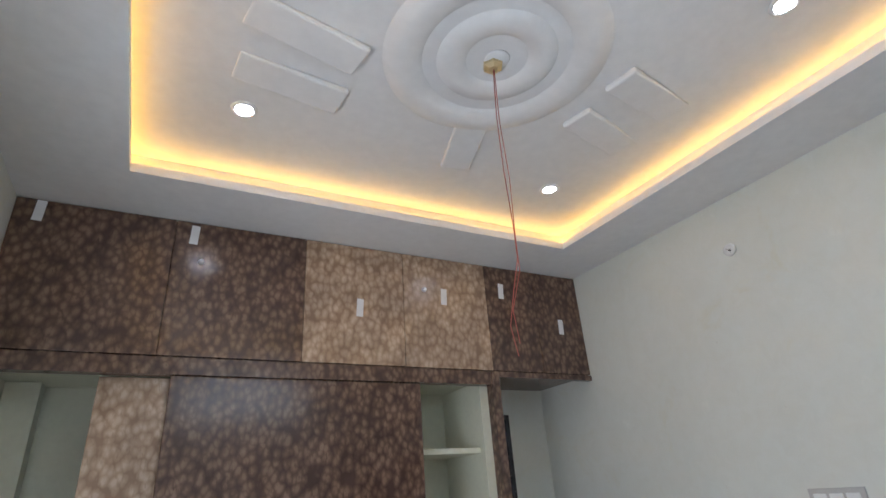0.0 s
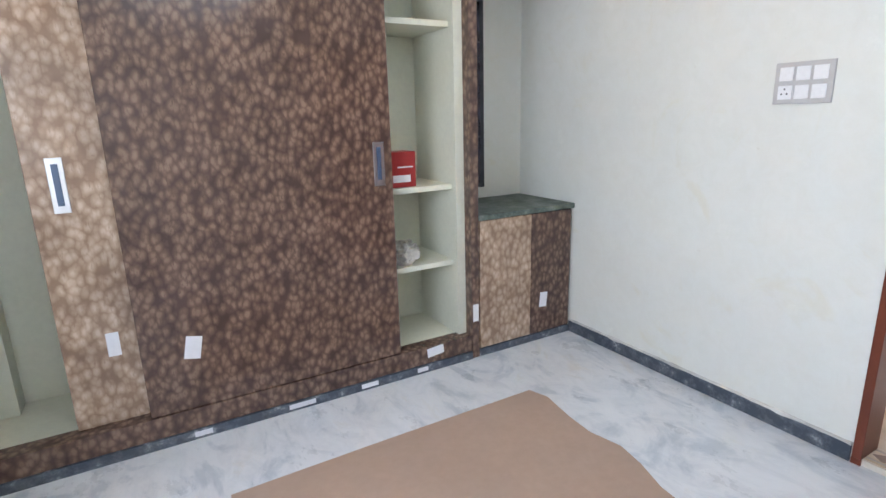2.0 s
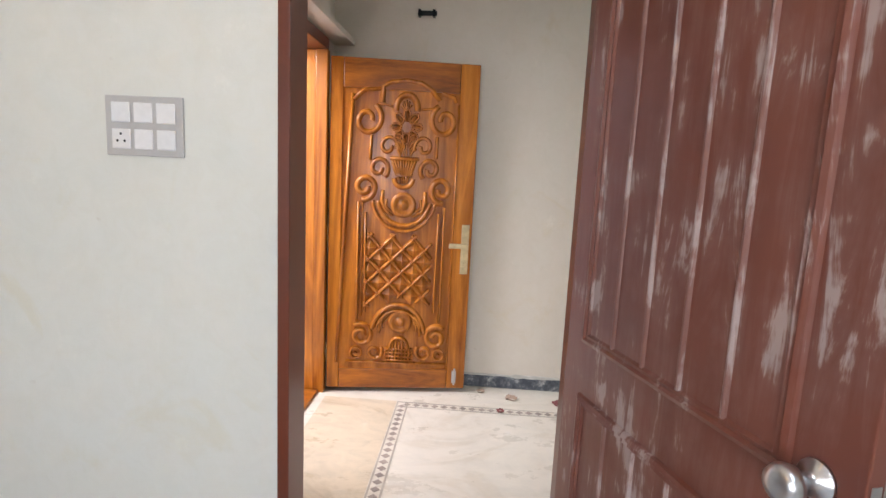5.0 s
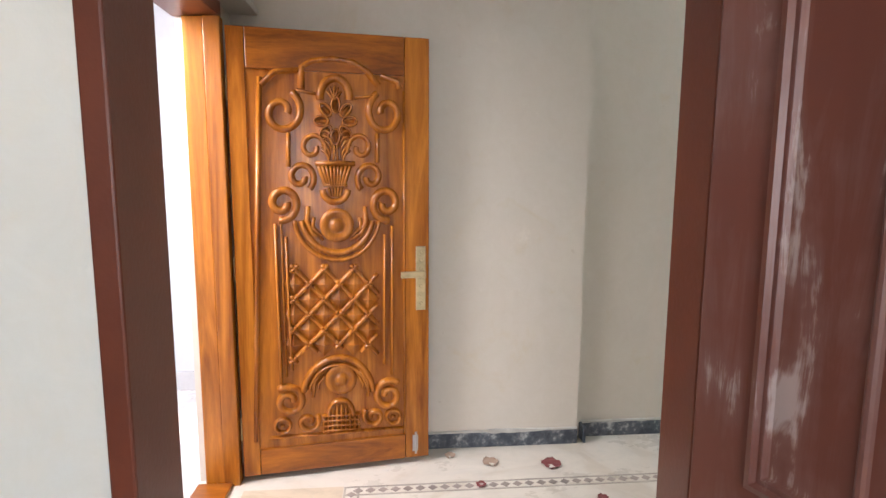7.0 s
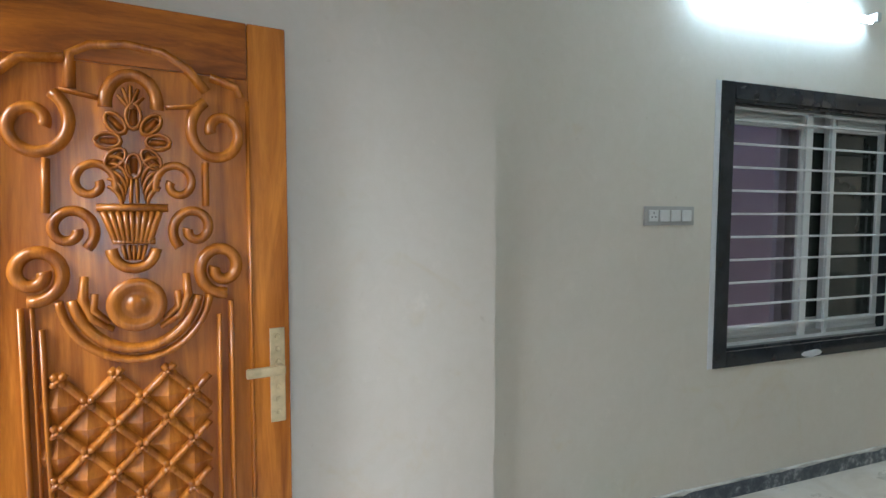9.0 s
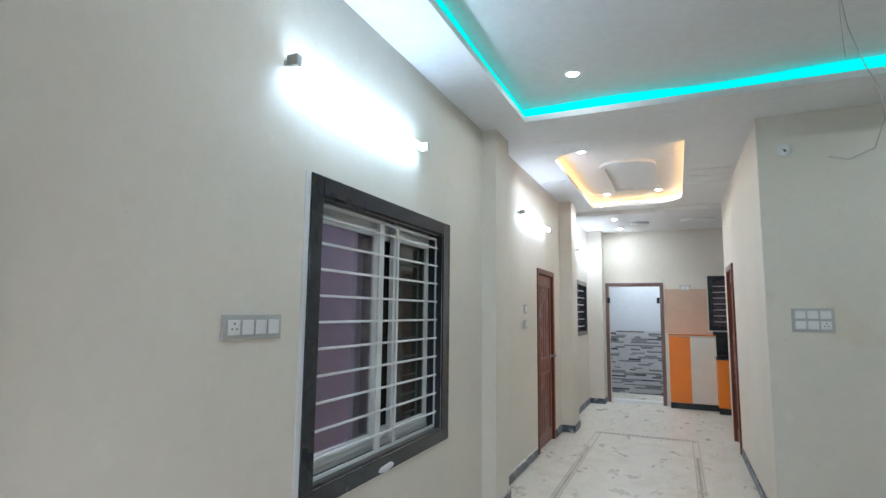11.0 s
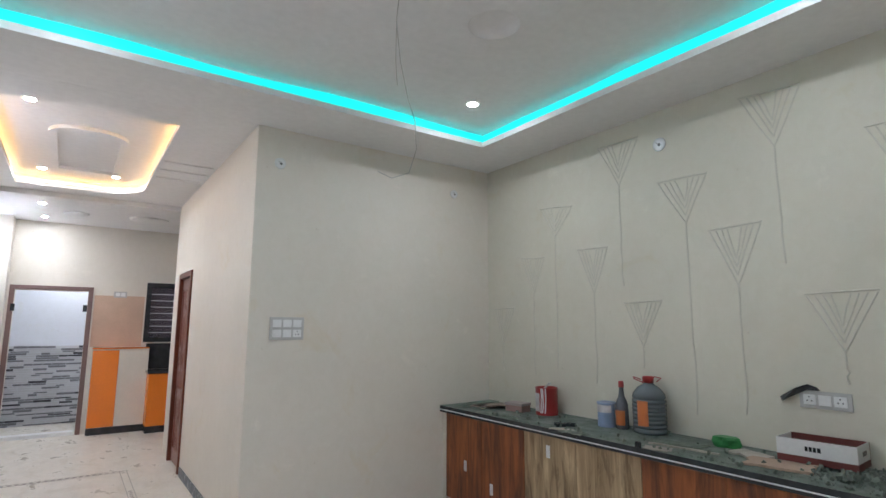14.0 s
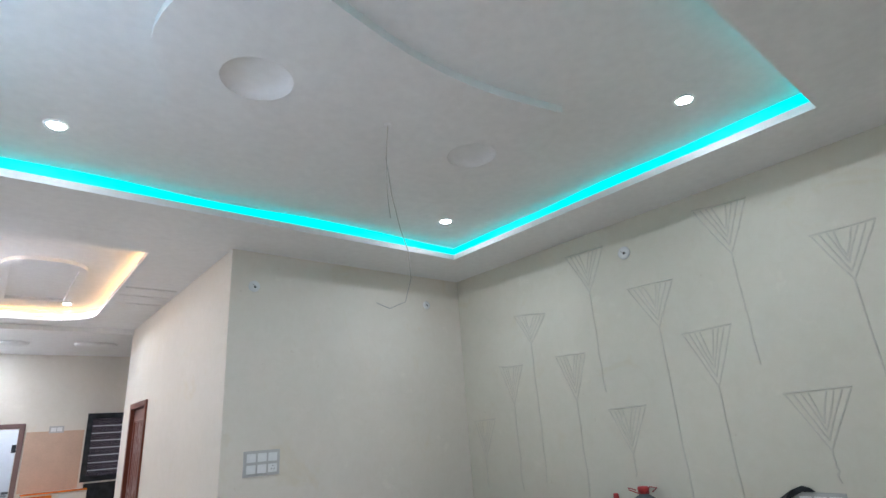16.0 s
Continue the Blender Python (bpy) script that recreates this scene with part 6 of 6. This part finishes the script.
tube_path(bm, [(0.004, 0, 0), (0.022, 0.035, -0.22), (0.048, 0.055, -0.46), (0.058, 0.08, -0.66), (0.072, 0.10, -0.80), (0.022, 0.1, -0.95), (0.034, 0.10, -1.06)], 0.0016, 6)
part("wire", bm, M_WIRE, bw)
bm = bmesh.new()
lathe(bm, [(0.042, 0.02), (0.040, 0.004), (0.020, -0.006)], 6)
part("hook_box", bm, M_BRASS, bw, "small rusty ceiling hook box")

# ---- loose things on the floors ----
cb = root("cardboard_sheet", (-1.6, 1.2, FB), "large flat brown cardboard sheet with wavy edge on the floor", "cardboard")
bm = bmesh.new()
edge = [(-2.32, 2.145), (-1.6, 2.155), (-0.80, 2.155), (-0.765, 2.05), (-0.80, 1.85), (-0.81, 1.70), (-0.775, 1.55), (-0.80, 1.42), (-0.85, 1.28), (-0.86, 1.18), (-0.84, 1.07), (-0.90, 1.085), (-0.99, 1.09), (-1.02, 0.95), (-1.08, 0.75), (-1.10, 0.5), (-2.33, 0.5)]
poly_slab(bm, [(x * 1.019 + 0.044 + 1.6, y * 1.019 - 0.005 - 1.2) for x, y in edge], 0.001, 0.006)
part("sheet", bm, M_CARD, cb)
cl = root("empty_sack", (1.83, -1.12, 0), "crumpled green and yellow empty sack on the hall floor", "sack")
bm = bmesh.new()
bmesh.ops.create_grid(bm, x_segments=20, y_segments=24, size=0.5)
for q in bm.verts:
    n = noise.noise(Vector((q.co.x * 4, q.co.y * 4, 2))) + 0.5 * noise.noise(Vector((q.co.x * 11, q.co.y * 11, 5)))
    d = max(abs(q.co.x), abs(q.co.y)) * 2
    q.co = Vector((q.co.x * 0.30 * (1 + 0.3 * n), q.co.y * 0.42 * (1 + 0.3 * n), 0.003 + 0.07 * abs(n) * (1 - d * 0.7)))
o = part("cloth", bm, M_SACKG, cl, smooth=True)
o.data.materials.append(M_SACKY)
for f in o.data.polygons:
    if f.center.y < -0.04:
        f.material_index = 1
rr = random.Random(11)
M_STAIN = plain("dried_red_leaf", (0.22, 0.06, 0.06), 0.7)
for k, (x, y, s) in enumerate(((1.76, -0.20, 0.12), (1.80, 0.11, 0.10), (1.60, 0.19, 0.06), (1.88, 0.31, 0.07), (1.45, -0.35, 0.06))):
    lf = root("dry_leaf", (x, y, 0), "small dry reddish-brown leaf on the dusty floor", "leaf", "dry leaves on the floor", rz=rr.uniform(0, 360))
    bm = bmesh.new()
    n = 7
    a = [bm.verts.new((s * (i / n - 0.5), 0, 0.002 + 0.006 * math.sin(i))) for i in range(n + 1)]
    for sg in (1, -1):
        b = [bm.verts.new((s * (i / n - 0.5), sg * s * 0.42 * math.sin(math.pi * i / n) + sg * 0.001, 0.004 + 0.008 * ((i + (sg > 0)) % 2))) for i in range(n + 1)]
        for i in range(n):
            bm.faces.new((a[i], a[i + 1], b[i + 1], b[i]))
    part("blade", bm, (M_STAIN, M_CARD)[k % 2], lf)

brk = root("wall_bracket", (1.974, 0.78, 2.425), "small dark iron bracket on the entrance pier", "bracket")
pbox("back_strip", M_BLACK, brk, -0.006, 0, -0.06, 0.06, -0.015, 0.015, 0.002)
for yy in (-0.045, 0.045):
    pbox("arm", M_BLACK, brk, -0.05, -0.007, yy - 0.008, yy + 0.008, -0.03, 0.012, 0.002)

# ---- inlaid pieces of the floors ----
floor_hall = bpy.data.objects["floor_hall"]


def shared(name, verts, faces, mat):
    me = bpy.data.meshes.new(name)
    me.from_pydata(verts, [], faces)
    me.materials.append(mat)
    return me


def prism(loop, h):
    n = len(loop)
    vs = [(x, y, 0.0) for x, y in loop] + [(x, y, h) for x, y in loop]
    fs = [tuple(range(n, 2 * n))] + [(i, (i + 1) % n, n + (i + 1) % n, n + i) for i in range(n)]
    return vs, fs


def lay(name, me, at, parent, rz=0.0, sc=(1, 1, 1)):
    ob = new(name, me)
    ob.parent = parent
    ob.matrix_basis = pose(*at, 0, 0, rz) @ Matrix.Diagonal((*sc, 1))
    return ob


d_me = shared("inlay_diamond", *prism([(0.034, 0), (0, 0.045), (-0.034, 0), (0, -0.045)], 0.0016), M_MOSAIC)
for k in range(9):
    lay("inlay_diamond", d_me, (0.075, 0.16 + k * 0.0925, 0.0032), floor_hall)
th = shared("threshold_slab", *prism([(0.012, 0.112), (0.138, 0.112), (0.138, 0.95), (0.012, 0.95)], 0.003), M_BEIGE)
lay("threshold_slab", th, (0, 0, 0.0002), floor_hall)
for x in (0.030, 0.120):
    st = shared("inlay_strip", *prism([(x - 0.005, 0.112), (x + 0.005, 0.112), (x + 0.005, 0.95), (x - 0.005, 0.95)], 0.0015), M_MOSAICL)
    lay("inlay_strip", st, (0, 0, 0.0034), floor_hall)
# long border of the hall: two lines with small diamonds between
BX0, BX1, BY0, BY1 = 0.44, 1.60, -7.3, 0.80
runs = [((BX0, BY1), (BX1, BY1)), ((BX0, BY0), (BX1, BY0)), ((BX0, BY0), (BX0, BY1)), ((BX1, BY0), (BX1, BY1))]
for (xa, ya), (xb, yb) in runs:
    along_x = ya == yb
    for off in (-0.032, 0.032):
        if along_x:
            lp = [(xa - 0.035, ya + off - 0.005), (xb + 0.035, ya + off - 0.005), (xb + 0.035, ya + off + 0.005), (xa - 0.035, ya + off + 0.005)]
            z = 0.0008
        else:
            lp = [(xa + off - 0.005, ya - 0.027), (xa + off + 0.005, ya - 0.027), (xa + off + 0.005, yb + 0.027), (xa + off - 0.005, yb + 0.027)]
            z = 0.0004
        lay("inlay_strip", shared("inlay_strip", *prism(lp, 0.001), M_MOSAICL), (0, 0, z), floor_hall)
sm = shared("inlay_tessera", *prism([(0.022, 0), (0, 0.024), (-0.022, 0), (0, -0.024)], 0.0012), plain("worn_tessera_stone", (0.36, 0.30, 0.27), 0.4, var=0.4, scale=12))
for (xa, ya), (xb, yb) in runs:
    L = math.hypot(xb - xa, yb - ya)
    n = int(L / 0.058)
    for k in range(n):
        t = (k + 0.5) / n
        y = ya + (yb - ya) * t
        if y < -6.5 and ya != yb:
            continue
        lay("inlay_tessera", sm, (xa + (xb - xa) * t, y, 0.0006), floor_hall)
bev = shared("border_slab", *prism([(BX1 + 0.04, BY1 + 0.04), (0.15, BY1 + 0.04), (0.15, 1.3), (BX1 + 0.04, 1.3)], 0.0006), M_BEIGE)
lay("border_slab", bev, (0, 0, 0.0001), floor_hall)
bev = shared("border_slab", *prism([(0.15, -0.4), (BX0 - 0.04, -0.4), (BX0 - 0.04, BY1 + 0.04), (0.15, BY1 + 0.04)], 0.0006), M_BEIGE)
lay("border_slab", bev, (0, 0, 0.0001), floor_hall)

# split-stone tiles in the far washroom
ww = bpy.data.objects["wall_wash_south"]
M_STONE = [plain("split_stone_grey", (0.22, 0.22, 0.24), 0.7), plain("split_stone_pale", (0.58, 0.58, 0.60), 0.7), plain("split_stone_dark", (0.07, 0.07, 0.08), 0.7)]
meshes = []
for m in M_STONE:
    for h in (0.008, 0.016):
        vs, fs = prism([(-0.5, -0.5), (0.5, -0.5), (0.5, 0.5), (-0.5, 0.5)], 1.0)
        meshes.append(shared("tile", [(x, z * h, y) for x, y, z in vs], fs, m))
rr = random.Random(3)
z = 0.0
row = 0
while z < 1.2:
    h = rr.choice((0.026, 0.034, 0.040))
    x = 0.62 - rr.random() * 0.1
    while x < 1.98:
        w = rr.choice((0.12, 0.18, 0.24, 0.3))
        lay("tile", meshes[rr.choice((2, 3, 2, 3, 2, 3, 0, 1, 0, 1, 4))], (x + w / 2, -11.149, z + h / 2), ww, 0, (w - 0.006, 1, h - 0.006))
        x += w
    z += h
    row += 1
